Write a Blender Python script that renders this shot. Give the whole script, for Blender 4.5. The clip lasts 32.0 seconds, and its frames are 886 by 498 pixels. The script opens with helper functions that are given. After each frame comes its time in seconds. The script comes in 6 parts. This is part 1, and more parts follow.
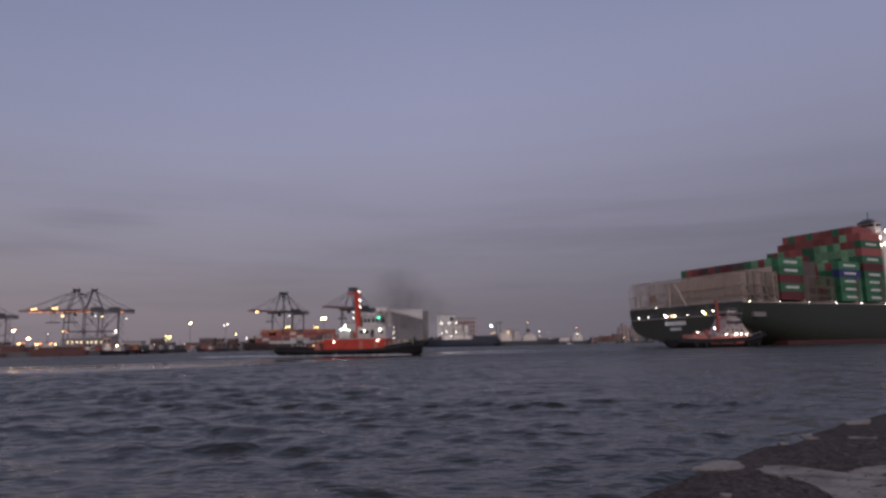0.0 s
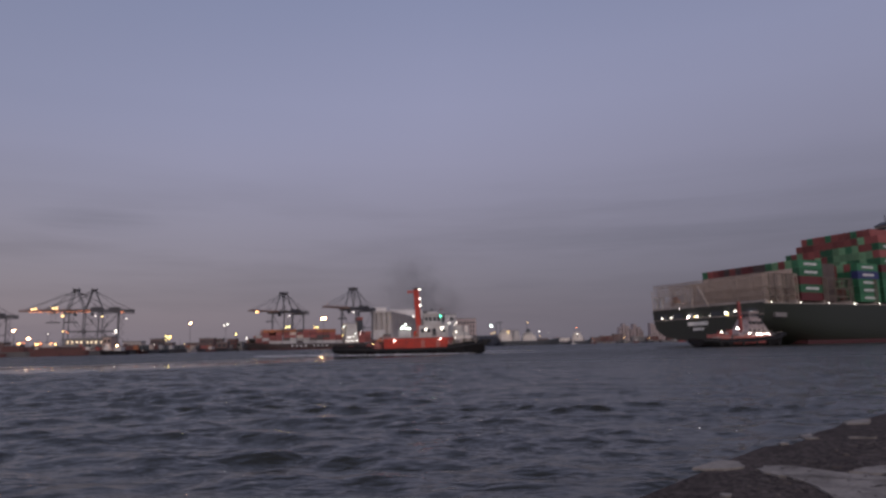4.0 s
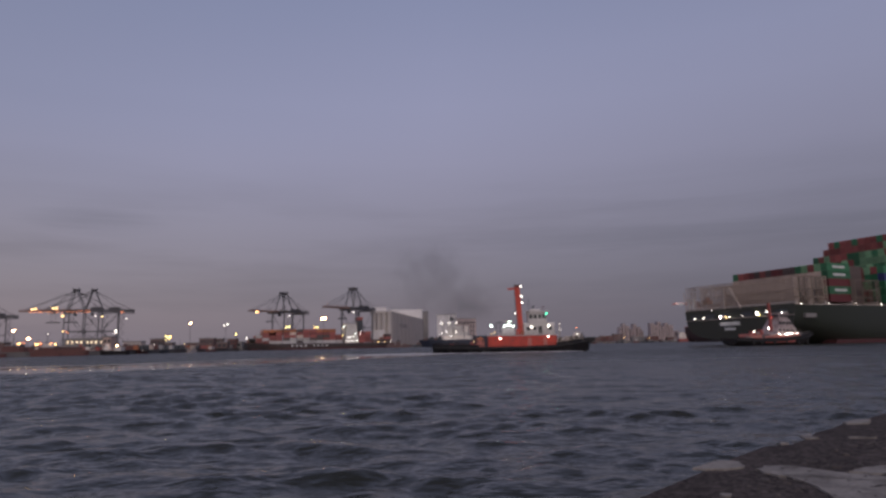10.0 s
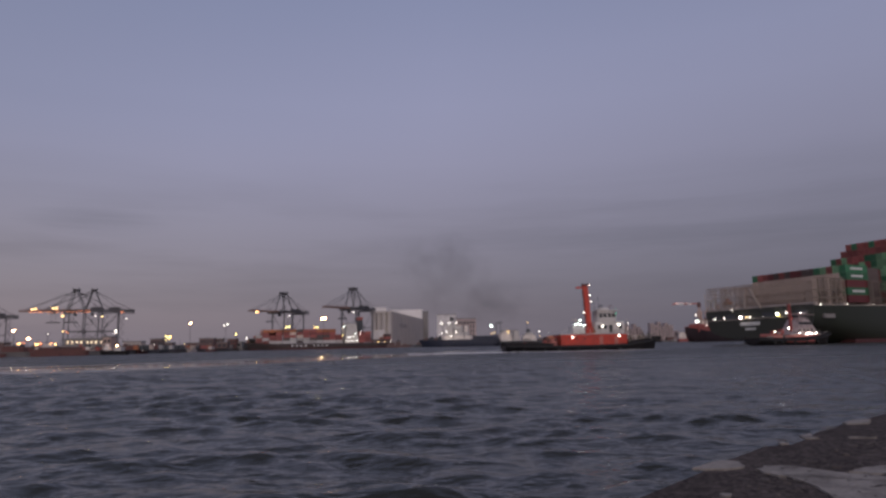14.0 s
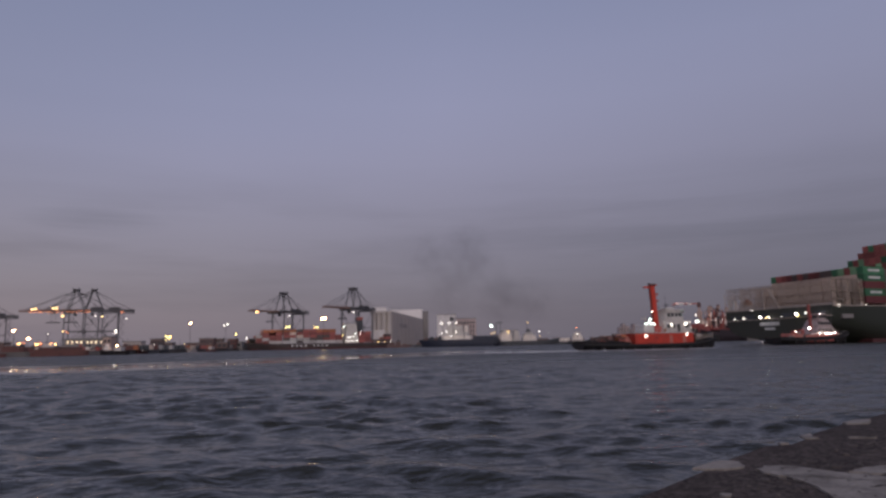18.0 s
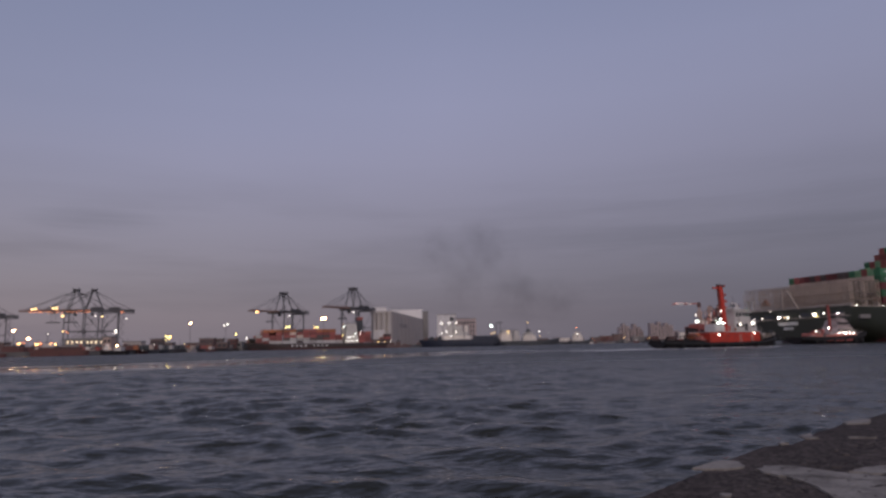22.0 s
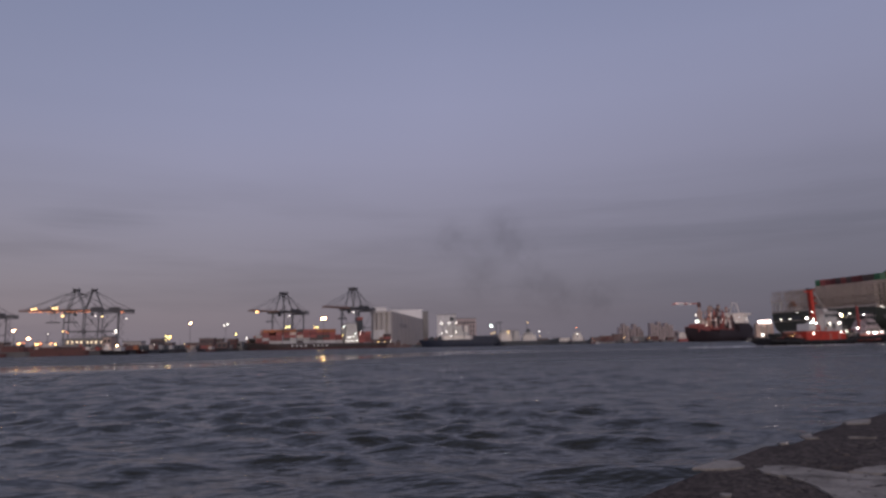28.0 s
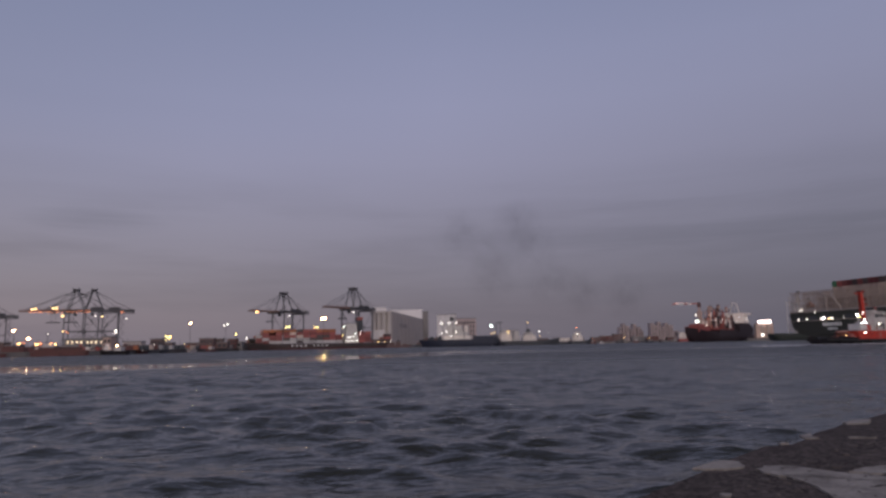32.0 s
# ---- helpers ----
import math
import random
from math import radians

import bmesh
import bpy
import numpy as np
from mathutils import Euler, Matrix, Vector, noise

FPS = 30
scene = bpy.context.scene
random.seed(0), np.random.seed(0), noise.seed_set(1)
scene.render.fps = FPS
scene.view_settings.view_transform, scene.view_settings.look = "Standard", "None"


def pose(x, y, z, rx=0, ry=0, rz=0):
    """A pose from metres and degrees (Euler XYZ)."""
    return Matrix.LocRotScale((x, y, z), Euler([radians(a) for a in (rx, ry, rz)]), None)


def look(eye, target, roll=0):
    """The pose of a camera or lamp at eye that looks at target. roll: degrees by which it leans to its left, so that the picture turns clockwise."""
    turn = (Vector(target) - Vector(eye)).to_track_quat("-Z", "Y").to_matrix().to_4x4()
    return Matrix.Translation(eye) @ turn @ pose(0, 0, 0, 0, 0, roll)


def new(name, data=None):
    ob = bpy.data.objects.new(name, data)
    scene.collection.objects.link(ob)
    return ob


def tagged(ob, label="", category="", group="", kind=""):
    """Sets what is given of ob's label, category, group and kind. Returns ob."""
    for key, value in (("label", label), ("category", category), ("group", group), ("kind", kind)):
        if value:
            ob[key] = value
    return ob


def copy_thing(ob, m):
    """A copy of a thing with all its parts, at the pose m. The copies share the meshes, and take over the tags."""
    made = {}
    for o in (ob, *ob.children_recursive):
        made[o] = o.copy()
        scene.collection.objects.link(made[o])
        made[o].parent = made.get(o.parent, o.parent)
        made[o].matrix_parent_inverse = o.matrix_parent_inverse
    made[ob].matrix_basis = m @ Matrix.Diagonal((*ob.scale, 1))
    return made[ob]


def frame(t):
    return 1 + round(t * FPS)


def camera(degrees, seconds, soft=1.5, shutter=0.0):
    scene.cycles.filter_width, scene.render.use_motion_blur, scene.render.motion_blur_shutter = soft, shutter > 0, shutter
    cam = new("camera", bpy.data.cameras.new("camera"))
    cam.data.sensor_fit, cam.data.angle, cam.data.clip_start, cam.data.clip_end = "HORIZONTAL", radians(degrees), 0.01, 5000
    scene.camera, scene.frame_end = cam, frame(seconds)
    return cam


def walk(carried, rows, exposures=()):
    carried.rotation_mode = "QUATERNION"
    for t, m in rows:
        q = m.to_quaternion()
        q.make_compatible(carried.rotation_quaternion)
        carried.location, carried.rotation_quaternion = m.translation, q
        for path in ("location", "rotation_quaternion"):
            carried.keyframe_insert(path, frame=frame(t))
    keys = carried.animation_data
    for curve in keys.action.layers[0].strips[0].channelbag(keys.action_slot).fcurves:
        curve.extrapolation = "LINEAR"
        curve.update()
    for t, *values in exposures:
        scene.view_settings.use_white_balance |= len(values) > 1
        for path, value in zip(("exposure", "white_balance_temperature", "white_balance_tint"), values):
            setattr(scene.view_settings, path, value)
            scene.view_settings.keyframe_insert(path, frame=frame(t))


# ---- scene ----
cam = camera(66.3, 32.0, soft=2.8)
EYE = (0.0, 0.0, 2.2)
VIEW = look(EYE, (0.0, 1000.0, 2.2 + 1000 * 0.1408), roll=-1.1)
walk(cam, [(0, VIEW), (32, VIEW)])

# ---- world: dusk sky after sunset, thin cloud low over the harbour ----
world = bpy.data.worlds.new("dusk_sky")
scene.world = world
world.use_nodes = True
wt = world.node_tree
wt.nodes.clear()


def wnode(kind, operation="", data_type="", blend_type=""):
    n = wt.nodes.new(kind)
    if operation:
        n.operation = operation
    if data_type:
        n.data_type = data_type
    if blend_type:
        n.blend_type = blend_type
    return n


sky = wnode("ShaderNodeTexSky")
sky.sky_type, sky.sun_disc = "NISHITA", False
sky.sun_elevation, sky.sun_rotation = radians(1.0), radians(-75)
sky.air_density, sky.dust_density, sky.ozone_density = 1.2, 2.0, 3.0
coord = wnode("ShaderNodeTexCoord")
sep = wnode("ShaderNodeSeparateXYZ")
wt.links.new(coord.outputs["Generated"], sep.inputs[0])
ramp = wnode("ShaderNodeValToRGB")
wt.links.new(sep.outputs["Z"], ramp.inputs[0])
SKY = [(0.0, (0.16, 0.136, 0.158)), (0.045, (0.184, 0.161, 0.194)), (0.1, (0.240, 0.222, 0.281)), (0.17, (0.288, 0.274, 0.366)), (0.26, (0.316, 0.310, 0.437)), (0.34, (0.302, 0.308, 0.450)), (0.48, (0.24, 0.263, 0.406)), (1.0, (0.13, 0.160, 0.285))]
while len(ramp.color_ramp.elements) < len(SKY):
    ramp.color_ramp.elements.new(0.5)
for e, (p, c) in zip(ramp.color_ramp.elements, SKY):
    e.position, e.color = p, (*c, 1)
# afterglow on the western side
side = wnode("ShaderNodeMapRange")
side.inputs[1].default_value, side.inputs[2].default_value = 0.62, -0.75
wt.links.new(sep.outputs["X"], side.inputs[0])
low = wnode("ShaderNodeMapRange")
low.inputs[1].default_value, low.inputs[2].default_value = 0.30, 0.0
wt.links.new(sep.outputs["Z"], low.inputs[0])
glow = wnode("ShaderNodeMath", operation="MULTIPLY")
wt.links.new(side.outputs[0], glow.inputs[0])
wt.links.new(low.outputs[0], glow.inputs[1])
warm = wnode("ShaderNodeMix", data_type="RGBA")
wt.links.new(glow.outputs[0], warm.inputs[0])
wt.links.new(ramp.outputs[0], warm.inputs[6])
warm.inputs[7].default_value = (0.246, 0.213, 0.246, 1)
# stretched banks of thin cloud
mapn = wnode("ShaderNodeMapping")
mapn.inputs["Scale"].default_value = (1.6, 1.6, 13.0)
mapn.inputs["Rotation"].default_value = (0.0, radians(7), 0.0)
wt.links.new(coord.outputs["Generated"], mapn.inputs[0])
cl = wnode("ShaderNodeTexNoise")
cl.inputs["Scale"].default_value, cl.inputs["Detail"].default_value, cl.inputs["Roughness"].default_value = 2.1, 6.0, 0.55
wt.links.new(mapn.outputs[0], cl.inputs["Vector"])
clr = wnode("ShaderNodeMapRange")
clr.inputs[1].default_value, clr.inputs[2].default_value = 0.44, 0.72
wt.links.new(cl.outputs["Fac"], clr.inputs[0])
clow = wnode("ShaderNodeMapRange")
clow.inputs[1].default_value, clow.inputs[2].default_value = 0.27, 0.12
wt.links.new(sep.outputs["Z"], clow.inputs[0])
cm = wnode("ShaderNodeMath", operation="MULTIPLY")
wt.links.new(clr.outputs[0], cm.inputs[0])
wt.links.new(clow.outputs[0], cm.inputs[1])
cm2 = wnode("ShaderNodeMath", operation="MULTIPLY")
wt.links.new(cm.outputs[0], cm2.inputs[0])
cm2.inputs[1].default_value = 0.32
cloud = wnode("ShaderNodeMix", data_type="RGBA")
wt.links.new(cm2.outputs[0], cloud.inputs[0])
wt.links.new(warm.outputs[2], cloud.inputs[6])
cloud.inputs[7].default_value = (0.135, 0.122, 0.150, 1)
# darker streaks that climb eastwards through the bank
smap = wnode("ShaderNodeMapping")
smap.inputs["Scale"].default_value = (1.3, 1.3, 27.0)
smap.inputs["Rotation"].default_value = (0.0, radians(5.5), 0.0)
smap.inputs["Location"].default_value = (0.4, 0.0, 0.35)
wt.links.new(coord.outputs["Generated"], smap.inputs[0])
sn = wnode("ShaderNodeTexNoise")
sn.inputs["Scale"].default_value, sn.inputs["Detail"].default_value, sn.inputs["Roughness"].default_value = 1.5, 7.0, 0.6
wt.links.new(smap.outputs[0], sn.inputs["Vector"])
sr = wnode("ShaderNodeMapRange")
sr.inputs[1].default_value, sr.inputs[2].default_value, sr.inputs[4].default_value = 0.50, 0.66, 0.24
wt.links.new(sn.outputs["Fac"], sr.inputs[0])
shigh = wnode("ShaderNodeMapRange")
shigh.inputs[1].default_value, shigh.inputs[2].default_value = 0.235, 0.165
wt.links.new(sep.outputs["Z"], shigh.inputs[0])
seast = wnode("ShaderNodeMapRange")
seast.inputs[1].default_value, seast.inputs[2].default_value, seast.inputs[3].default_value = -0.15, 0.25, 0.12
wt.links.new(sep.outputs["X"], seast.inputs[0])
sm0 = wnode("ShaderNodeMath", operation="MULTIPLY")
wt.links.new(sr.outputs[0], sm0.inputs[0])
wt.links.new(seast.outputs[0], sm0.inputs[1])
sm = wnode("ShaderNodeMath", operation="MULTIPLY")
wt.links.new(sm0.outputs[0], sm.inputs[0])
wt.links.new(shigh.outputs[0], sm.inputs[1])
streak = wnode("ShaderNodeMix", data_type="RGBA")
wt.links.new(sm.outputs[0], streak.inputs[0])
wt.links.new(cloud.outputs[2], streak.inputs[6])
streak.inputs[7].default_value = (0.125, 0.12, 0.155, 1)
# a lone dark wisp low in the west
wmap = wnode("ShaderNodeMapping")
wmap.inputs["Scale"].default_value = (17.0, 0.0, 75.0)
wmap.inputs["Rotation"].default_value = (0.0, radians(-1.5), 0.0)
wmap.inputs["Location"].default_value = (8.04, 0.0, -12.4)
wt.links.new(coord.outputs["Generated"], wmap.inputs[0])
wlen = wnode("ShaderNodeVectorMath", operation="LENGTH")
wt.links.new(wmap.outputs[0], wlen.inputs[0])
wfall = wnode("ShaderNodeMapRange")
wfall.inputs[1].default_value, wfall.inputs[2].default_value = 1.5, 0.35
wt.links.new(wlen.outputs["Value"], wfall.inputs[0])
wgrain = wnode("ShaderNodeMapRange")
wgrain.inputs[1].default_value, wgrain.inputs[2].default_value, wgrain.inputs[3].default_value, wgrain.inputs[4].default_value = 0.38, 0.60, 0.10, 0.36
wt.links.new(sn.outputs["Fac"], wgrain.inputs[0])
wm = wnode("ShaderNodeMath", operation="MULTIPLY")
wt.links.new(wfall.outputs[0], wm.inputs[0])
wt.links.new(wgrain.outputs[0], wm.inputs[1])
wisp = wnode("ShaderNodeMix", data_type="RGBA")
wt.links.new(wm.outputs[0], wisp.inputs[0])
wt.links.new(streak.outputs[2], wisp.inputs[6])
wisp.inputs[7].default_value = (0.125, 0.12, 0.155, 1)
# the bank thickens towards the east
bank = wnode("ShaderNodeMapRange")
bank.inputs[1].default_value, bank.inputs[2].default_value, bank.inputs[4].default_value = -0.32, 0.5, 0.62
wt.links.new(sep.outputs["X"], bank.inputs[0])
bank2 = wnode("ShaderNodeMapRange")
bank2.inputs[1].default_value, bank2.inputs[2].default_value, bank2.inputs[3].default_value = 0.40, 0.10, 0.24
wt.links.new(sep.outputs["Z"], bank2.inputs[0])
bk = wnode("ShaderNodeMath", operation="MULTIPLY")
wt.links.new(bank.outputs[0], bk.inputs[0])
wt.links.new(bank2.outputs[0], bk.inputs[1])
dim = wnode("ShaderNodeMix", data_type="RGBA")
wt.links.new(bk.outputs[0], dim.inputs[0])
wt.links.new(wisp.outputs[2], dim.inputs[6])
dim.inputs[7].default_value = (0.105, 0.106, 0.143, 1)
# the upper sky is a little deeper towards the west
west = wnode("ShaderNodeMapRange")
west.inputs[1].default_value, west.inputs[2].default_value, west.inputs[4].default_value = 0.0, -0.55, 0.30
wt.links.new(sep.outputs["X"], west.inputs[0])
west2 = wnode("ShaderNodeMapRange")
west2.inputs[1].default_value, west2.inputs[2].default_value = 0.10, 0.32
wt.links.new(sep.outputs["Z"], west2.inputs[0])
wk = wnode("ShaderNodeMath", operation="MULTIPLY")
wt.links.new(west.outputs[0], wk.inputs[0])
wt.links.new(west2.outputs[0], wk.inputs[1])
deep = wnode("ShaderNodeMix", data_type="RGBA")
wt.links.new(wk.outputs[0], deep.inputs[0])
wt.links.new(dim.outputs[2], deep.inputs[6])
deep.inputs[7].default_value = (0.10, 0.12, 0.18, 1)
# the physical sky adds its share
skyk = wnode("ShaderNodeMix", data_type="RGBA", blend_type="ADD")
skyk.inputs[0].default_value = 0.03
wt.links.new(deep.outputs[2], skyk.inputs[6])
wt.links.new(sky.outputs[0], skyk.inputs[7])
bg = wnode("ShaderNodeBackground")
bg.inputs[1].default_value = 1.0
wt.links.new(skyk.outputs[2], bg.inputs[0])
out = wnode("ShaderNodeOutputWorld")
wt.links.new(bg.outputs[0], out.inputs[0])

# ---- broad dusk light, added behind the viewpoint to lift the facing walls ----
sun = new("sun", bpy.data.lights.new("sun", "SUN"))
sun.data.energy, sun.data.angle, sun.data.color = 1.15, radians(60), (1.0, 0.84, 0.77)
sun.matrix_world = look((30, -300, 190), (0, 0, 0))
walk_exposure = 0.0
scene.view_settings.exposure = walk_exposure


# ---- materials ----
def mat(name, color, rough=0.6, metal=0.0, var=0.25, scale=0.6, dirt=(0.05, 0.045, 0.04), dirt_amount=0.3, bump=0.15, fine=8.0, random_tint=0.0):
    """Painted, concrete or steel surface with stains, fine grain and relief."""
    m = bpy.data.materials.new(name)
    m.use_nodes = True
    t = m.node_tree
    b = t.nodes["Principled BSDF"]
    tc = t.nodes.new("ShaderNodeTexCoord")
    n1 = t.nodes.new("ShaderNodeTexNoise")
    n1.inputs["Scale"].default_value, n1.inputs["Detail"].default_value = scale, 6
    n2 = t.nodes.new("ShaderNodeTexNoise")
    n2.inputs["Scale"].default_value, n2.inputs["Detail"].default_value = fine, 4
    for n in (n1, n2):
        t.links.new(tc.outputs["Object"], n.inputs["Vector"])
    r1 = t.nodes.new("ShaderNodeMapRange")
    r1.inputs[1].default_value, r1.inputs[2].default_value = 0.45, 0.75
    r1.inputs[4].default_value = dirt_amount
    t.links.new(n1.outputs["Fac"], r1.inputs[0])
    mx = t.nodes.new("ShaderNodeMix")
    mx.data_type = "RGBA"
    mx.inputs[6].default_value, mx.inputs[7].default_value = (*color, 1), (*dirt, 1)
    t.links.new(r1.outputs[0], mx.inputs[0])
    r2 = t.nodes.new("ShaderNodeMapRange")
    r2.inputs[3].default_value, r2.inputs[4].default_value = 1 - var, 1 + var
    t.links.new(n2.outputs["Fac"], r2.inputs[0])
    hs = t.nodes.new("ShaderNodeHueSaturation")
    t.links.new(mx.outputs[2], hs.inputs["Color"])
    if random_tint:
        oi = t.nodes.new("ShaderNodeObjectInfo")
        r3 = t.nodes.new("ShaderNodeMapRange")
        r3.inputs[3].default_value, r3.inputs[4].default_value = 1 - random_tint, 1 + random_tint
        t.links.new(oi.outputs["Random"], r3.inputs[0])
        k = t.nodes.new("ShaderNodeMath")
        k.operation = "MULTIPLY"
        t.links.new(r2.outputs[0], k.inputs[0])
        t.links.new(r3.outputs[0], k.inputs[1])
        t.links.new(k.outputs[0], hs.inputs["Value"])
    else:
        t.links.new(r2.outputs[0], hs.inputs["Value"])
    t.links.new(hs.outputs[0], b.inputs["Base Color"])
    b.inputs["Roughness"].default_value, b.inputs["Metallic"].default_value = rough, metal
    bp = t.nodes.new("ShaderNodeBump")
    bp.inputs["Strength"].default_value, bp.inputs["Distance"].default_value = bump, 0.02
    t.links.new(n2.outputs["Fac"], bp.inputs["Height"])
    t.links.new(bp.outputs[0], b.inputs["Normal"])
    return m


def lamp_mat(name, color, strength):
    m = bpy.data.materials.new(name)
    m.use_nodes = True
    b = m.node_tree.nodes["Principled BSDF"]
    b.inputs["Base Color"].default_value = (*color, 1)
    b.inputs["Emission Color"].default_value = (*color, 1)
    b.inputs["Emission Strength"].default_value = strength
    return m


RED = mat("red_ship_paint", (0.50, 0.045, 0.025), 0.45, scale=0.9, dirt=(0.16, 0.03, 0.025), dirt_amount=0.55)
WHITE = mat("white_ship_paint", (0.56, 0.53, 0.51), 0.5, dirt=(0.3, 0.24, 0.2), dirt_amount=0.35)
# cream made brighter than the ship white to stand in for floodlighting
CREAM = mat("lit_cream_paint", (0.80, 0.73, 0.67), 0.5, dirt=(0.4, 0.3, 0.25), dirt_amount=0.3)
GRIMY = mat("grimy_white_tug_paint", (0.36, 0.30, 0.29), 0.6, scale=1.1, dirt=(0.12, 0.055, 0.05), dirt_amount=0.8)
BLACK = mat("black_hull_paint", (0.018, 0.018, 0.02), 0.5, dirt=(0.06, 0.04, 0.035))
BLACK.node_tree.nodes["Principled BSDF"].inputs["Specular IOR Level"].default_value = 0.15
CANVAS = mat("olive_brown_canvas", (0.10, 0.085, 0.06), 0.9, scale=1.5)
GEARRED = mat("faded_red_deck_paint", (0.30, 0.07, 0.06), 0.6, scale=1.2, dirt=(0.1, 0.06, 0.05), dirt_amount=0.5)
# pinkish red with lamplight put into the colour, also used for doors
LITRED = mat("lit_pinkish_red_paint", (0.46, 0.15, 0.12), 0.6, scale=1.0, dirt=(0.2, 0.09, 0.08), dirt_amount=0.5)
# the pink of lamplit walls and posts is put into this colour
ROSE = mat("pinkish_lit_render", (0.46, 0.34, 0.29), 0.85)
RUBBER = mat("black_rubber", (0.012, 0.012, 0.013), 0.85)
GREENHULL = mat("dark_green_hull_paint", (0.031, 0.036, 0.027), 0.45, scale=0.12, dirt=(0.03, 0.03, 0.03))
BOOT = mat("red_boot_topping", (0.075, 0.022, 0.024), 0.6, scale=0.2)
STEEL = mat("beige_grey_steel", (0.42, 0.355, 0.31), 0.6, scale=0.5)
DARKSTEEL = mat("dark_steel", (0.05, 0.055, 0.065), 0.6)
CRANEBLUE = mat("weathered_blue_grey_crane_paint", (0.075, 0.072, 0.082), 0.6, scale=0.15)
CRANERED = mat("brown_crane_boom_paint", (0.20, 0.11, 0.085), 0.55, scale=0.2)
GLASS = mat("dark_window_glass", (0.02, 0.025, 0.03), 0.3, var=0.05, dirt_amount=0.05, bump=0.0)
CONCRETE = mat("pale_concrete", (0.46, 0.42, 0.395), 0.85, scale=0.08, dirt=(0.34, 0.32, 0.30))
CONCRETE2 = mat("grey_concrete", (0.44, 0.38, 0.345), 0.85, scale=0.05, dirt=(0.27, 0.26, 0.255))
WHITEWASH = mat("whitewashed_render", (0.80, 0.76, 0.74), 0.8, scale=0.1, dirt=(0.55, 0.5, 0.47), dirt_amount=0.3)
ROOFWHITE = mat("white_roof_sheet", (0.66, 0.63, 0.62), 0.6, scale=0.1)
QUAYSIDE = mat("stained_quay_concrete", (0.16, 0.15, 0.145), 0.9, scale=0.1)
BRICKRED = mat("rust_red_paint", (0.125, 0.05, 0.045), 0.7, scale=0.2)
RUSTGREY = mat("rusty_grey_sheeting", (0.15, 0.10, 0.095), 0.8, scale=0.12, dirt=(0.09, 0.05, 0.045), dirt_amount=0.6)
SHED = mat("dull_grey_shed", (0.22, 0.205, 0.20), 0.75, scale=0.15)
TERRACOTTA = mat("brownish_apartment_render", (0.34, 0.255, 0.24), 0.85, scale=0.05)
FEEDER = mat("dull_brown_black_hull_paint", (0.045, 0.034, 0.034), 0.55, scale=0.1, dirt=(0.10, 0.045, 0.04), dirt_amount=0.5)
# pinkish grey lightened in the colour for distant haze
APARTMENT = mat("hazy_pinkish_grey_render", (0.41, 0.33, 0.32), 0.9, scale=0.05, dirt=(0.30, 0.235, 0.225), dirt_amount=0.4)
MAROON = mat("dark_maroon_hull_paint", (0.022, 0.012, 0.016), 0.6, scale=0.15, dirt=(0.04, 0.019, 0.021))
BLUEHULL = mat("blue_black_hull_paint", (0.022, 0.028, 0.05), 0.5, scale=0.15)
GREENSTEEL = mat("dark_green_steel", (0.022, 0.030, 0.025), 0.6)
BAR = mat("pale_lettering_paint", (0.62, 0.62, 0.60), 0.6)
C_GREEN = mat("green_container_paint", (0.038, 0.15, 0.072), 0.5, scale=0.4, dirt_amount=0.15, random_tint=0.3)
# this red and the pale green are lightened for haze over the stacks
C_RED = mat("brown_red_container_paint", (0.275, 0.078, 0.070), 0.5, scale=0.4, dirt_amount=0.15, random_tint=0.35)
C_PALE = mat("haze_green_container_paint", (0.19, 0.36, 0.20), 0.55, scale=0.4, random_tint=0.35)
C_BLUE = mat("navy_container_paint", (0.035, 0.04, 0.13), 0.5, scale=0.4, random_tint=0.3)
C_BROWN = mat("dull_brown_container_paint", (0.54, 0.43, 0.36), 0.6, scale=0.4, random_tint=0.3)
C_ORANGE = mat("orange_container_paint", (0.40, 0.135, 0.06), 0.5, scale=0.4, random_tint=0.25)
TAN = mat("tan_painted_steel", (0.50, 0.40, 0.325), 0.65, scale=0.3, dirt=(0.24, 0.17, 0.14))
C_DEEP = mat("deep_red_container_paint", (0.125, 0.028, 0.030), 0.5, scale=0.4, dirt_amount=0.15, random_tint=0.2)
# darker copy of the tan steel, for frames in shade between the boxes
SHADEBROWN = mat("shade_brown_steel", (0.19, 0.155, 0.125), 0.65, scale=0.3, dirt=(0.1, 0.08, 0.07))
C_DULL = mat("dull_maroon_container_paint", (0.095, 0.07, 0.066), 0.6, scale=0.4, random_tint=0.3)
C_GREY = mat("pale_grey_container_paint", (0.43, 0.41, 0.40), 0.5, scale=0.4, random_tint=0.2)
L_WHITE = lamp_mat("white_floodlight", (1.0, 0.93, 0.82), 6.5)
L_SOFT = lamp_mat("soft_white_lamp", (1.0, 0.92, 0.80), 5)
L_WARM = lamp_mat("warm_sodium_lamp", (1.0, 0.62, 0.22), 8)
L_YELLOW = lamp_mat("yellow_lamp", (1.0, 0.80, 0.22), 8)
L_ORANGE = lamp_mat("orange_lamp", (1.0, 0.28, 0.10), 5)
L_FLOOD = lamp_mat("mast_floodlight", (1.0, 0.52, 0.26), 55)
L_GOLD = lamp_mat("bright_golden_floodlight", (1.0, 0.70, 0.22), 150)
L_BEAM = lamp_mat("white_beam_floodlight", (1.0, 0.88, 0.80), 34)
L_SODIUM = lamp_mat("mast_sodium_floodlight", (1.0, 0.46, 0.14), 12)
L_GREEN = lamp_mat("green_lamp", (0.10, 0.95, 0.55), 5)
L_MINT = lamp_mat("cool_white_lamp", (0.84, 1.0, 0.90), 9)
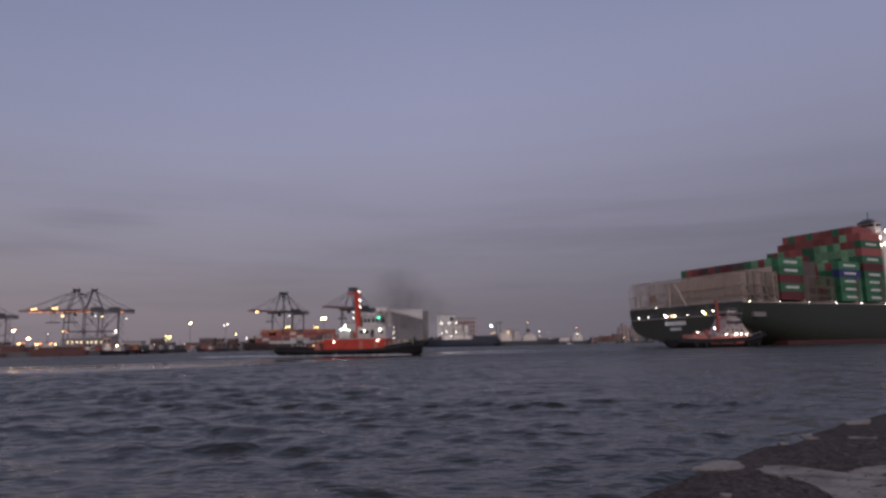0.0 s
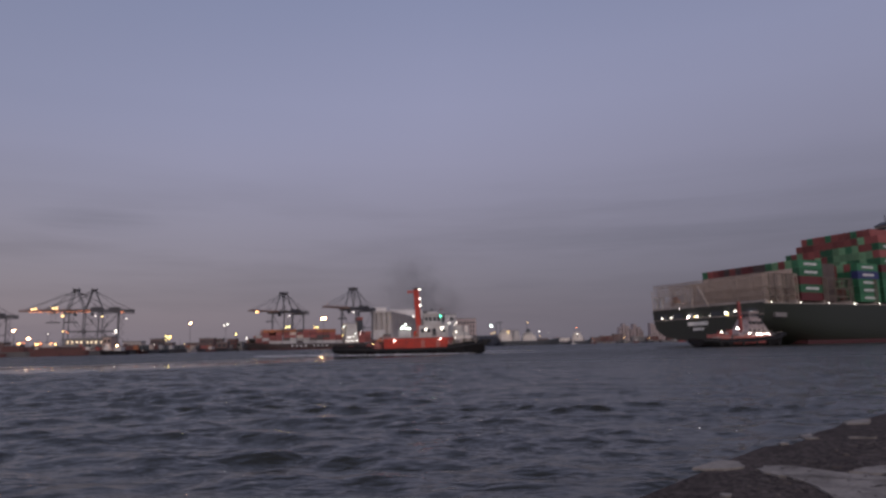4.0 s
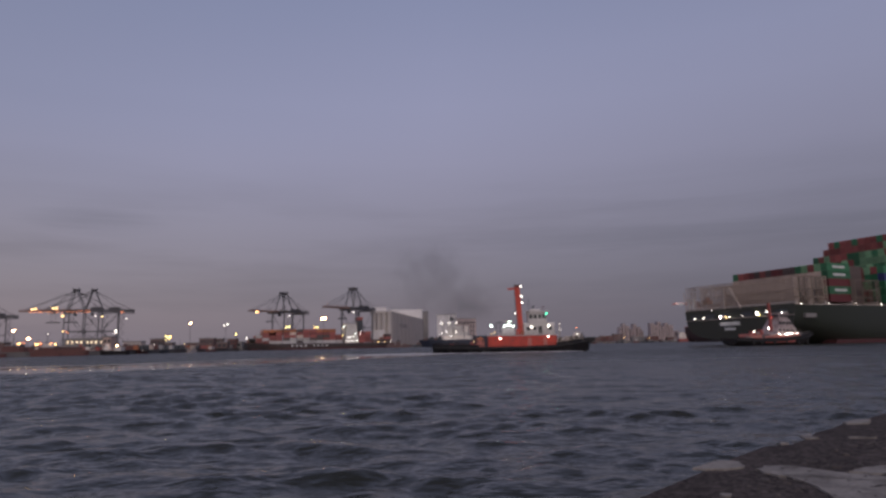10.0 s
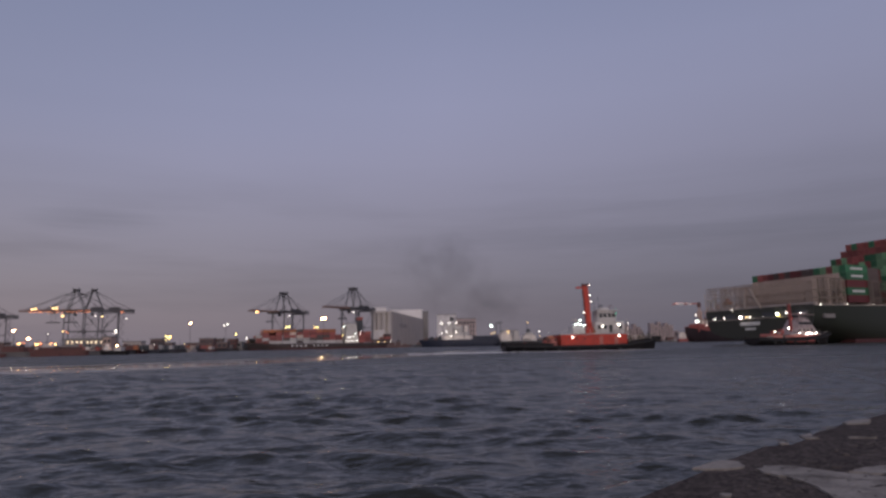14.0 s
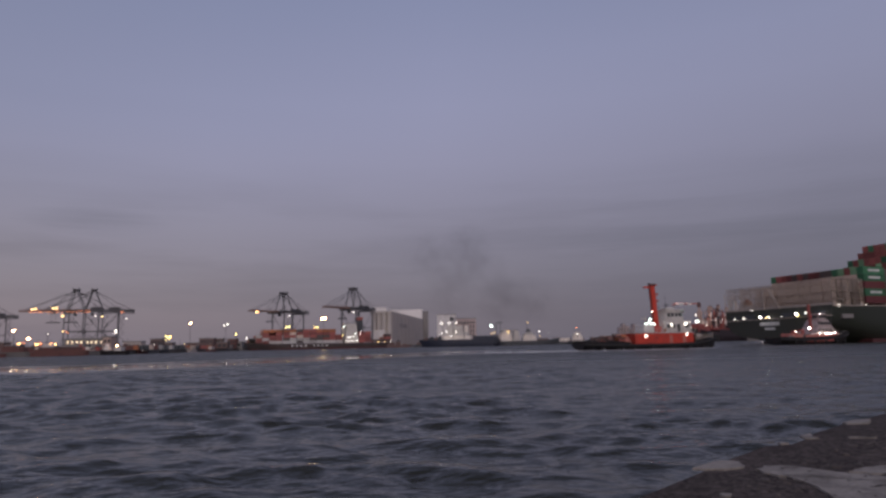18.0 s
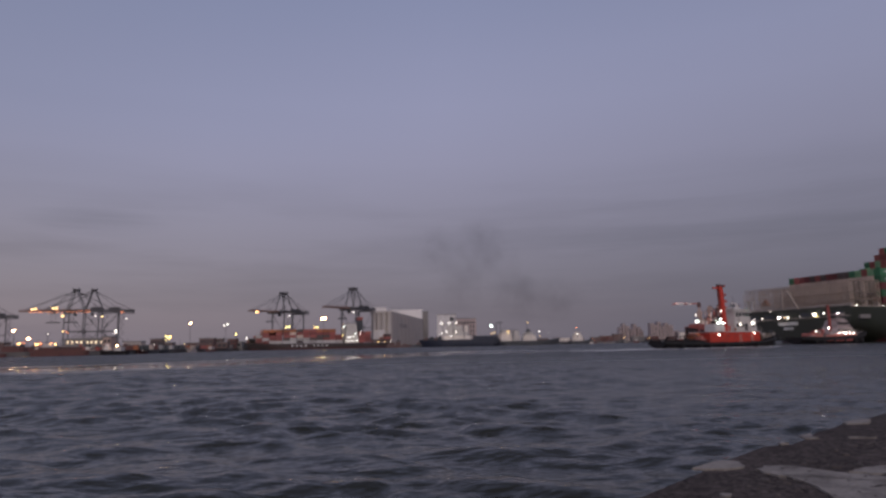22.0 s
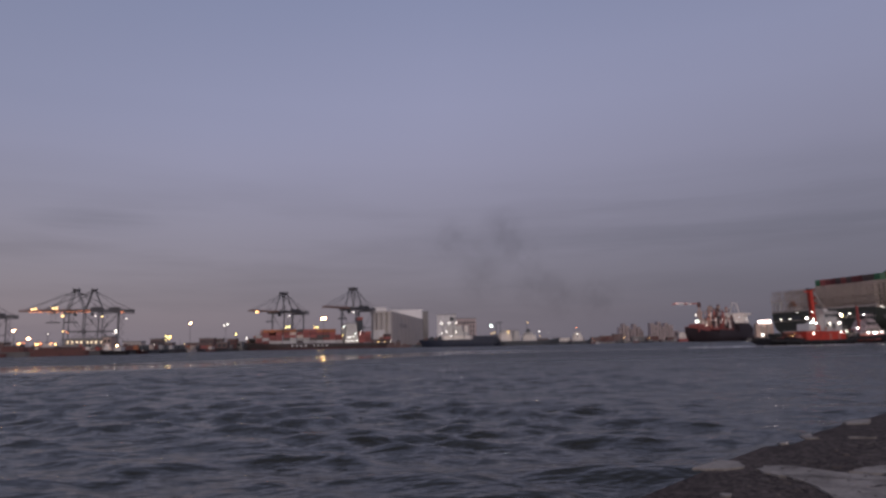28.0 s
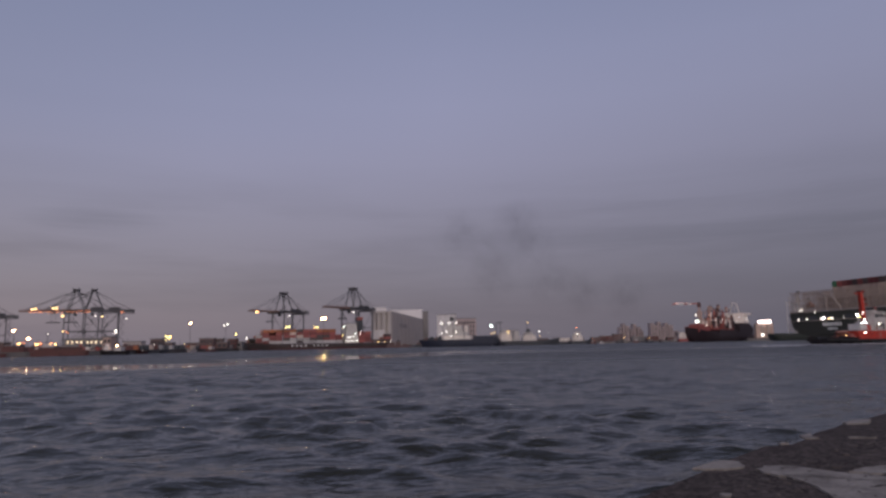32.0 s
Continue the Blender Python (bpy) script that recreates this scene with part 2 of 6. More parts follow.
L_PINK = lamp_mat("pink_boom_lamp", (1.0, 0.50, 0.42), 3.5)
L_RED = lamp_mat("red_lamp", (1.0, 0.12, 0.08), 6)
L_WINDOW = lamp_mat("lit_window", (1.0, 0.76, 0.48), 1.3)


# ---- mesh helpers ----
def bx(bm, x0, y0, z0, x1, y1, z1, bevel=0.0):
    r = bmesh.ops.create_cube(bm, size=1.0, matrix=Matrix.Translation(((x0 + x1) / 2, (y0 + y1) / 2, (z0 + z1) / 2)) @ Matrix.Diagonal((abs(x1 - x0), abs(y1 - y0), abs(z1 - z0), 1)))
    if bevel:
        bmesh.ops.bevel(bm, geom=list({e for v in r["verts"] for e in v.link_edges}), offset=bevel, segments=2, affect="EDGES", profile=0.6)


def beam(bm, p, q, w, h=None):
    p, q = Vector(p), Vector(q)
    d = q - p
    m = Matrix.Translation((p + q) / 2) @ d.to_track_quat("Z", "Y").to_matrix().to_4x4() @ Matrix.Diagonal((w, h or w, d.length, 1))
    bmesh.ops.create_cube(bm, size=1.0, matrix=m)


def rod(bm, p, q, r0, r1=None, seg=10):
    p, q = Vector(p), Vector(q)
    d = q - p
    m = Matrix.Translation((p + q) / 2) @ d.to_track_quat("Z", "Y").to_matrix().to_4x4()
    bmesh.ops.create_cone(bm, cap_ends=True, segments=seg, radius1=r0, radius2=r0 if r1 is None else r1, depth=d.length, matrix=m)


def ball(bm, p, r, sub=2):
    bmesh.ops.create_icosphere(bm, subdivisions=sub, radius=r, matrix=Matrix.Translation(p))


def part(name, bm, material, parent, label=""):
    me = bpy.data.meshes.new(name)
    bm.to_mesh(me)
    bm.free()
    for m in material if isinstance(material, (list, tuple)) else (material,):
        me.materials.append(m)
    ob = new(name, me)
    if parent:
        ob.parent = parent
    if label:
        tagged(ob, label)
    return ob


def shape(fn, *args, **kw):
    bm = bmesh.new()
    fn(bm, *args, **kw)
    return bm


def boxes(*bs, bevel=0.0):
    bm = bmesh.new()
    for b in bs:
        bx(bm, *b, bevel=bevel)
    return bm


def beams(w, *ps):
    bm = bmesh.new()
    for p, q in ps:
        beam(bm, p, q, w)
    return bm


def lamp(p, r, material, parent, name="lamp", label=""):
    return part(name, shape(ball, p, r * 0.84), material, parent, label)


def thing(name, m, label, category, group="", kind=""):
    ob = new(name)
    ob.matrix_basis = m
    return tagged(ob, label, category, group, kind)


def loft(bm, stations, n=8, p=3.0):
    """A hull from stations (x, deck z, bottom z, half breadth at deck, half breadth low), stern first."""
    rings = []
    for x, zd, zb, hd, hl in stations:
        ring = []
        for s in (-1, 1):
            pts = []
            for j in range(n + 1):
                t = j / n
                h = hl + (hd - hl) * t
                pts.append((x, s * h * (1 - (1 - t) ** p) ** 0.5, zb + (zd - zb) * t))
            ring.append(pts)
        ring = ring[0][::-1] + ring[1][1:]
        rings.append([bm.verts.new(v) for v in ring])
    for a, b in zip(rings, rings[1:]):
        for j in range(len(a) - 1):
            bm.faces.new((a[j], a[j + 1], b[j + 1], b[j]))
        bm.faces.new((a[-1], a[0], b[0], b[-1]))
    bm.faces.new(rings[0])
    bm.faces.new(rings[-1][::-1])
    bmesh.ops.remove_doubles(bm, verts=bm.verts, dist=0.001)
    bmesh.ops.recalc_face_normals(bm, faces=bm.faces)


def gz(u, *ks):
    """Linear steps between (u, value) pairs."""
    return float(np.interp(u, [k[0] for k in ks], [k[1] for k in ks]))


# ---- water ----
def water_material():
    m = bpy.data.materials.new("harbour_water")
    m.use_nodes = True
    t = m.node_tree
    b = t.nodes["Principled BSDF"]
    b.inputs["Base Color"].default_value = (0.0205, 0.0195, 0.011, 1)
    b.inputs["Specular IOR Level"].default_value = 0.71
    b.inputs["IOR"].default_value = 1.33

    def math_node(op, a, c):
        n = t.nodes.new("ShaderNodeMath")
        n.operation = op
        for i, v in enumerate((a, c)):
            if isinstance(v, (int, float)):
                n.inputs[i].default_value = v
            else:
                t.links.new(v, n.inputs[i])
        return n.outputs[0]

    geo = t.nodes.new("ShaderNodeNewGeometry")
    sp = t.nodes.new("ShaderNodeSeparateXYZ")
    t.links.new(geo.outputs["Position"], sp.inputs[0])
    # a slick of smoother water that curves across the basin
    bend = math_node("MAXIMUM", math_node("ADD", sp.outputs["X"], 38.0), 0.0)
    bend = math_node("MINIMUM", math_node("MULTIPLY", bend, 2.4), 95.0)
    line = math_node("ADD", math_node("ADD", bend, 90.0), math_node("MULTIPLY", math_node("MAXIMUM", sp.outputs["X"], 0.0), 0.55))
    off = math_node("ABSOLUTE", math_node("SUBTRACT", sp.outputs["Y"], line), 0.0)
    wob = t.nodes.new("ShaderNodeTexNoise")
    wob.inputs["Scale"].default_value = 0.06
    t.links.new(geo.outputs["Position"], wob.inputs["Vector"])
    off = math_node("DIVIDE", off, math_node("ADD", math_node("MULTIPLY", math_node("SUBTRACT", line, 90.0), 0.011), 1.0))
    off = math_node("ADD", off, math_node("MULTIPLY", math_node("SUBTRACT", wob.outputs["Fac"], 0.5), 14.0))
    slick = t.nodes.new("ShaderNodeMapRange")
    slick.inputs[1].default_value, slick.inputs[2].default_value = 21.0, 15.0
    t.links.new(off, slick.inputs[0])
    east = t.nodes.new("ShaderNodeMapRange")
    east.inputs[1].default_value, east.inputs[2].default_value, east.inputs[3].default_value, east.inputs[4].default_value = -4.0, 30.0, 1.0, 0.12
    t.links.new(sp.outputs["X"], east.inputs[0])
    smooth = math_node("MULTIPLY", slick.outputs[0], east.outputs[0])
    tc = t.nodes.new("ShaderNodeTexCoord")
    mp = t.nodes.new("ShaderNodeMapping")
    mp.inputs["Scale"].default_value = (0.55, 1.0, 1.0)
    t.links.new(tc.outputs["Object"], mp.inputs[0])
    hs = []
    for sc, det in ((1.25, 3.0), (5.0, 2.0), (0.3, 3.0)):
        n = t.nodes.new("ShaderNodeTexNoise")
        n.inputs["Scale"].default_value, n.inputs["Detail"].default_value = sc, det
        t.links.new(mp.outputs[0], n.inputs["Vector"])
        hs.append(n.outputs["Fac"])
    h = math_node("ADD", math_node("ADD", math_node("MULTIPLY", hs[0], 0.52), math_node("MULTIPLY", hs[1], 0.09)), math_node("MULTIPLY", hs[2], 0.9))
    bp = t.nodes.new("ShaderNodeBump")
    bp.inputs["Distance"].default_value = 0.32
    # open water is rougher than the lee of the quay
    far = t.nodes.new("ShaderNodeMapRange")
    far.inputs[1].default_value, far.inputs[2].default_value, far.inputs[4].default_value = 15.0, 120.0, 3.4
    t.links.new(sp.outputs["Y"], far.inputs[0])
    calm = math_node("SUBTRACT", 1.0, math_node("MULTIPLY", smooth, 0.965))
    st = math_node("MULTIPLY", math_node("ADD", far.outputs[0], 1.0), calm)
    t.links.new(math_node("ADD", math_node("MULTIPLY", calm, math_node("ADD", math_node("MULTIPLY", far.outputs[0], 0.07), 0.10)), 0.02), b.inputs["Roughness"])
    t.links.new(st, bp.inputs["Strength"])
    t.links.new(h, bp.inputs["Height"])
    t.links.new(bp.outputs[0], b.inputs["Normal"])
    return m


WATER = water_material()


def graded(a, b, lo, hi, step, grow):
    """Coordinates from a to b, evenly spaced by step inside lo..hi, wider outwards."""
    xs = list(np.arange(lo, hi, step))
    s, x = step, xs[-1]
    while x < b:
        s *= grow
        x += s
        xs.append(x)
    s, x = step, xs[0]
    while x > a:
        s *= grow
        x -= s
        xs.insert(0, x)
    return np.array(xs)


def water_sheet():
    xs = graded(-4900, 4900, -56, 56, 0.19, 1.04)
    ys = graded(-600, 4900, 3, 26, 0.11, 1.0105)
    X, Y = np.meshgrid(xs, ys)
    cx, cy = np.gradient(xs), np.gradient(ys)
    CX, CY = np.meshgrid(cx, cy)
    Z = np.zeros_like(X)
    rng = np.random.default_rng(7)
    for i in range(70):
        lam = 0.55 * (3.8 / 0.55) ** rng.random()
        ang = radians(84 + rng.normal(0, 30))
        kx, ky = math.cos(ang) * 2 * math.pi / lam, math.sin(ang) * 2 * math.pi / lam
        amp = 0.0046 * lam ** 0.62
        keep = np.clip((lam / (3.0 * np.maximum(CX * abs(math.cos(ang)), CY * abs(math.sin(ang))))) - 0.6, 0, 1)
        ph = kx * X + ky * Y + rng.random() * 6.28
        keep = keep * np.clip(np.where(X < -25, (100 - Y) / 28, (170 - Y) / 90), 0, 1)
        Z += amp * keep * (np.sin(ph) + 0.25 * np.cos(2 * ph))
    # wave groups, lower in the lee of the quay, with peaked crests
    group = np.zeros_like(X)
    for i in range(14):
        lam = rng.uniform(6, 19)
        ang = rng.uniform(0, math.pi)
        group += np.sin((math.cos(ang) * X * 0.6 + math.sin(ang) * Y) * 2 * math.pi / lam + rng.random() * 6.28)
    Z *= np.clip(1.0 + 0.07 * group, 0.6, 1.4) * np.clip(0.98 - 0.024 * X, 0.62, 1.35)
    sig = 0.0385
    peak = np.clip(Z / sig, -2.2, 2.6)
    Z = sig * (peak + 0.16 * np.maximum(peak, 0) ** 2)
    nx, ny = len(xs), len(ys)
    me = bpy.data.meshes.new("water")
    i = np.arange(nx * ny).reshape(ny, nx)
    quads = np.stack([i[:-1, :-1], i[:-1, 1:], i[1:, 1:], i[1:, :-1]], -1).reshape(-1, 4)
    me.vertices.add(nx * ny)
    me.vertices.foreach_set("co", np.stack([X, Y, Z], -1).astype(np.float32).ravel())
    me.loops.add(quads.size)
    me.loops.foreach_set("vertex_index", quads.astype(np.int32).ravel())
    me.polygons.add(len(quads))
    me.polygons.foreach_set("loop_start", np.arange(0, quads.size, 4, dtype=np.int32))
    me.polygons.foreach_set("use_smooth", np.ones(len(quads), dtype=bool))
    me.update()
    me.materials.append(WATER)
    return tagged(new("water", me), "dark blue-grey choppy harbour water", "water", kind="structure")


water = water_sheet()


# ---- near quay ----
def asphalt_material():
    """Coarse brown-black slab: stones in a dark binder, with worn and damp areas."""
    m = mat("dark_worn_asphalt", (0.066, 0.053, 0.048), 0.95, scale=1.6, dirt=(0.032, 0.025, 0.022), dirt_amount=0.8, bump=1.0, fine=26, var=0.6)
    t = m.node_tree
    b = t.nodes["Principled BSDF"]
    b.inputs["Specular IOR Level"].default_value = 0.12
    vor = t.nodes.new("ShaderNodeTexVoronoi")
    vor.inputs["Scale"].default_value = 34.0
    tc = next(n for n in t.nodes if n.bl_idname == "ShaderNodeTexCoord")
    t.links.new(tc.outputs["Object"], vor.inputs["Vector"])
    rp = t.nodes.new("ShaderNodeMapRange")
    sx = t.nodes.new("ShaderNodeSeparateColor")
    t.links.new(vor.outputs["Color"], sx.inputs[0])
    rp.inputs[1].default_value, rp.inputs[2].default_value, rp.inputs[3].default_value, rp.inputs[4].default_value = 0.0, 1.0, 0.45, 1.6
    t.links.new(sx.outputs[0], rp.inputs[0])
    old = b.inputs["Base Color"].links[0].from_socket
    hs = t.nodes.new("ShaderNodeHueSaturation")
    t.links.new(old, hs.inputs["Color"])
    t.links.new(rp.outputs[0], hs.inputs["Value"])
    t.links.new(hs.outputs[0], b.inputs["Base Color"])
    return m



def quay_near():
    q = 1.3
    edge = [(-1.6, 1.2), (0.2, 2.95), (0.93, 3.92), (1.07, 4.09), (1.40, 4.47), (1.74, 4.86), (2.05, 5.25), (2.4, 5.63), (2.66, 5.92), (2.92, 5.99), (3.2, 6.28), (3.5, 6.68), (3.86, 7.01), (4.1, 7.28), (4.45, 7.55), (5.24, 8.29), (9.0, 12.1), (40, 43)]
    pts = edge + [(42, -30), (-30, -30), (-30, -26)]
    bm = bmesh.new()
    top = [bm.verts.new((x, y, q)) for x, y in pts]
    bot = [bm.verts.new((x - 0.02, y + 0.02, -2.5)) for x, y in pts]
    bm.faces.new(top)
    for k in range(len(pts)):
        j = (k + 1) % len(pts)
        bm.faces.new((top[k], bot[k], bot[j], top[j]))
    bmesh.ops.recalc_face_normals(bm, faces=bm.faces)
    bmesh.ops.bevel(bm, geom=[e for e in bm.edges if all(abs(v.co.z - q) < 0.001 for v in e.verts) and len(e.link_faces) == 2], offset=0.03, segments=2, affect="EDGES")
    ob = part("ground", bm, asphalt_material(), None)
    tagged(ob, "dark weathered quay slab of coarse asphalt and concrete", "quay", kind="structure")
    return ob


ground = quay_near()


def mortar_patch(pts):
    """A worn skin of pale mortar with a ragged outline."""
    rng = random.Random(len(pts) * 7 + int(pts[0][0] * 100))
    ring = []
    for k in range(len(pts)):
        a, b = Vector(pts[k]), Vector(pts[(k + 1) % len(pts)])
        n = max(2, int((b - a).length / 0.035))
        nr = Vector((-(b - a).y, (b - a).x)).normalized()
        for j in range(n):
            ring.append(a.lerp(b, j / n) + nr * rng.uniform(-0.014, 0.014))
    bm = bmesh.new()
    top = [bm.verts.new((v.x, v.y, 1.312)) for v in ring]
    bot = [bm.verts.new((v.x, v.y, 1.297)) for v in ring]
    bm.faces.new(top)
    for k in range(len(ring)):
        j = (k + 1) % len(ring)
        bm.faces.new((top[k], bot[k], bot[j], top[j]))
    bmesh.ops.recalc_face_normals(bm, faces=bm.faces)
    return part("mortar_patch", bm, MORTAR, ground)


MORTAR = mat("pale_worn_mortar", (0.250, 0.224, 0.198), 0.95, scale=4.0, dirt=(0.07, 0.058, 0.05), dirt_amount=0.85, bump=0.9, fine=30, var=0.45)
mortar_patch([(1.71, 4.91), (1.83, 5.03), (2.01, 5.22), (2.12, 5.18), (2.13, 5.09), (2.08, 4.91), (1.90, 4.85), (1.80, 4.88)])
mortar_patch([(2.13, 4.84), (2.24, 4.96), (2.42, 4.94), (2.50, 4.80), (2.59, 4.69), (2.79, 4.54), (2.87, 4.44), (2.36, 3.67), (2.08, 3.70), (2.17, 3.96), (2.21, 4.17), (2.23, 4.36), (2.21, 4.54), (2.13, 4.72)])
mortar_patch([(2.67, 4.70), (2.87, 4.83), (3.04, 4.88), (3.22, 4.90), (2.97, 4.52), (2.78, 4.63)])
mortar_patch([(4.14, 7.30), (4.40, 7.53), (4.62, 7.60), (4.37, 7.22), (4.14, 7.20)])
mortar_patch([(3.22, 6.39), (3.44, 6.59), (3.34, 6.37), (3.32, 6.22), (3.20, 6.24)])
mortar_patch([(3.61, 6.29), (3.83, 6.24), (3.80, 6.19), (3.60, 6.24)])
mortar_patch([(2.84, 6.00), (2.92, 6.05), (2.91, 5.97), (2.84, 5.94)])
mortar_patch([(1.59, 4.13), (1.65, 4.11), (1.61, 4.04), (1.58, 4.06)])


def crack(pts, w):
    """A narrow dark crack, filled with grit, running over the mortar."""
    rng = random.Random(int(pts[0][0] * 1000))
    bm = bmesh.new()
    row = []
    for (ax, ay), (bx_, by) in zip(pts, pts[1:]):
        for k in range(7):
            u = k / 7
            row.append(Vector((ax + (bx_ - ax) * u + rng.uniform(-0.012, 0.012), ay + (by - ay) * u + rng.uniform(-0.012, 0.012), 1.3145)))
    for a, b in zip(row, row[1:]):
        d = Vector((-(b - a).y, (b - a).x, 0)).normalized() * w * rng.uniform(0.5, 1.4)
        bm.faces.new([bm.verts.new(v) for v in (a - d, b - d, b + d, a + d)])
    part("crack", bm, CRACK, ground)


CRACK = mat("dark_grit", (0.035, 0.029, 0.026), 0.95, scale=6)
crack([(2.20, 4.60), (2.42, 4.52), (2.60, 4.40), (2.80, 4.38)], 0.006)
crack([(2.52, 4.20), (2.62, 4.24), (2.70, 4.22)], 0.012)
crack([(2.28, 4.82), (2.36, 4.86), (2.42, 4.84)], 0.010)


def aggregate():
    """Coarse stones that stand out of the worn slab."""
    rng = random.Random(5)
    bm = bmesh.new()
    n = 0
    while n < 1500:
        y = 3.6 + 6.0 * rng.random() ** 1.4
        x = rng.uniform(0.6, 6.8)
        if y > 0.98 * x + 2.72 - 0.1:
            continue
        r = rng.choice((0.006, 0.009, 0.012, 0.018, 0.026))
        m = Matrix.Translation((x, y, 1.298 + r * 0.1)) @ Euler((0, 0, rng.uniform(0, 6))).to_matrix().to_4x4() @ Matrix.Diagonal((rng.uniform(0.8, 1.9), rng.uniform(0.7, 1.2), rng.uniform(0.35, 0.7), 1))
        bmesh.ops.create_icosphere(bm, subdivisions=1, radius=r, matrix=m)
        n += 1
    m = mat("mixed_aggregate", (0.085, 0.07, 0.062), 0.9, scale=9, dirt=(0.02, 0.018, 0.018), dirt_amount=0.8, var=0.6)
    tagged(part("aggregate", bm, m, ground), kind="stuff")


aggregate()


# ---- far quays and land ----
def slab(name, pts, z, label, material=QUAYSIDE, category="quay"):
    bm = bmesh.new()
    top = [bm.verts.new((x, y, z)) for x, y in pts]
    bot = [bm.verts.new((x, y, -3)) for x, y in pts]
    bm.faces.new(top)
    for k in range(len(pts)):
        j = (k + 1) % len(pts)
        bm.faces.new((top[k], bot[k], bot[j], top[j]))
    bmesh.ops.recalc_face_normals(bm, faces=bm.faces)
    return tagged(part(name, bm, material, None), label, category, kind="structure")


slab("pavement", [(-2500, 180), (-260, 300), (-209, 341), (-186, 379), (-199, 480), (-197, 560), (-180, 598), (-214, 640), (-212, 667), (-60, 731), (20, 742), (60, 790), (60, 1400), (-2500, 1400)], 2.5, "low grey concrete quay of the container terminal")
slab("pavement", [(62, 800), (300, 956), (420, 1000), (900, 880), (2600, 1250), (2600, 2600), (62, 2600)], 2.5, "low dark far shore beyond the basin")


# ---- quay cranes ----
def quay_crane():
    c = thing("quay_crane", pose(0, 0, 0), "tall dark blue-grey ship-to-shore gantry crane on the quay", "gantry crane", "quay cranes")
    for y in (-9, 9):
        for x in (0, 30.5):
            bm = bmesh.new()
            beam(bm, (x, y, 0), (x, y, 38), 0.95)
            bx(bm, x - 2.6, y - 0.9, 0, x + 2.6, y + 0.9, 1.6)
            part("leg", bm, CRANEBLUE, c)
        part("sill_beam", beams(0.8, ((0, y, 6), (30.5, y, 6)), ((0, y, 19), (30.5, y, 19))), CRANEBLUE, c)
        part("brace", beams(0.4, ((0, y, 37), (15, y, 19)), ((15, y, 19), (30.5, y, 37))), CRANEBLUE, c)
        part("apex_leg", beams(0.8, ((0, y * 0.62, 38), (6.2, y * 0.42, 59)), ((17, y * 0.62, 39), (8.8, y * 0.42, 59))), CRANEBLUE, c)
        part("forestay", beams(0.34, ((6.5, y * 0.4, 59), (-17, y * 0.35, 40.5)), ((6.5, y * 0.4, 59), (-36, y * 0.35, 40.5))), CRANEBLUE, c)
        part("backstay", beams(0.34, ((8.5, y * 0.4, 59), (30.5, y * 0.6, 41)), ((8.5, y * 0.4, 59), (42, y * 0.35, 40.5))), CRANEBLUE, c)
    part("apex_beam", boxes((5.2, -4.2, 58.6, 9.8, 4.2, 60.4)), CRANEBLUE, c)
    for x in (0, 30.5):
        part("portal_beam", boxes((x - 0.6, -9, 36.8, x + 0.6, 9, 38.2)), CRANEBLUE, c)
    bm = bmesh.new()
    for y in (-3.2, 3.2):
        bx(bm, -2, y - 0.6, 38.2, 45, y + 0.6, 40.6)
    for x in range(0, 45, 5):
        bx(bm, x, -3.2, 38.5, x + 0.5, 3.2, 39.2)
    part("girder", bm, CRANEBLUE, c)
    bm = bmesh.new()
    for y in (-3.0, 3.0):
        bx(bm, -41, y - 0.4, 38.6, -2, y + 0.4, 40.0)
    for x in range(-41, -2, 4):
        beam(bm, (x, -3, 39.2), (x, 3, 39.2), 0.4)
        beam(bm, (x, -3, 40), (x + 2, 0, 41.4), 0.25)
        beam(bm, (x + 4, 3, 40), (x + 2, 0, 41.4), 0.25)
    part("boom", bm, [CRANERED], c, "dull red hinged boom")
    part("machinery_house", boxes((22, -3.6, 40.6, 32, 3.6, 43.0), bevel=0.2), CRANEBLUE, c)
    part("operator_cab", boxes((5, 3.5, 34.6, 8, 6, 37.4), bevel=0.2), CRANEBLUE, c)
    part("rail", beams(0.12, ((-2, 3.9, 41.7), (45, 3.9, 41.7)), ((-2, -3.9, 41.7), (45, -3.9, 41.7))), CRANEBLUE, c)
    part("trolley", boxes((-14, -2.6, 36.9, -9, 2.6, 38.2), bevel=0.1), CRANEBLUE, c)
    part("spreader", boxes((-17.6, -1.2, 27.6, -5.4, 1.2, 28.6)), CRANEBLUE, c)
    part("hoist_rope", beams(0.12, ((-13.4, -1, 28.6), (-13.4, -1, 37)), ((-13.4, 1, 28.6), (-13.4, 1, 37)), ((-9.6, -1, 28.6), (-9.6, -1, 37)), ((-9.6, 1, 28.6), (-9.6, 1, 37))), DARKSTEEL, c)
    for y in (-9, 9):
        part("diagonal", beams(0.45, ((30.5, y, 6), (15, y, 19)), ((0, y, 6), (15, y, 19))), CRANEBLUE, c)
        part("bogie", boxes((-5, y - 0.7, 0, -3, y + 0.7, 1.2), (3, y - 0.7, 0, 5, y + 0.7, 1.2), (-5, y - 0.5, 1.2, 5, y + 0.5, 2.0)), CRANEBLUE, c)
    part("apex_platform", boxes((4.6, -4.8, 60.4, 10.4, 4.8, 60.6), (4.6, -4.8, 60.6, 4.7, 4.8, 61.5), (10.3, -4.8, 60.6, 10.4, 4.8, 61.5)), CRANEBLUE, c)
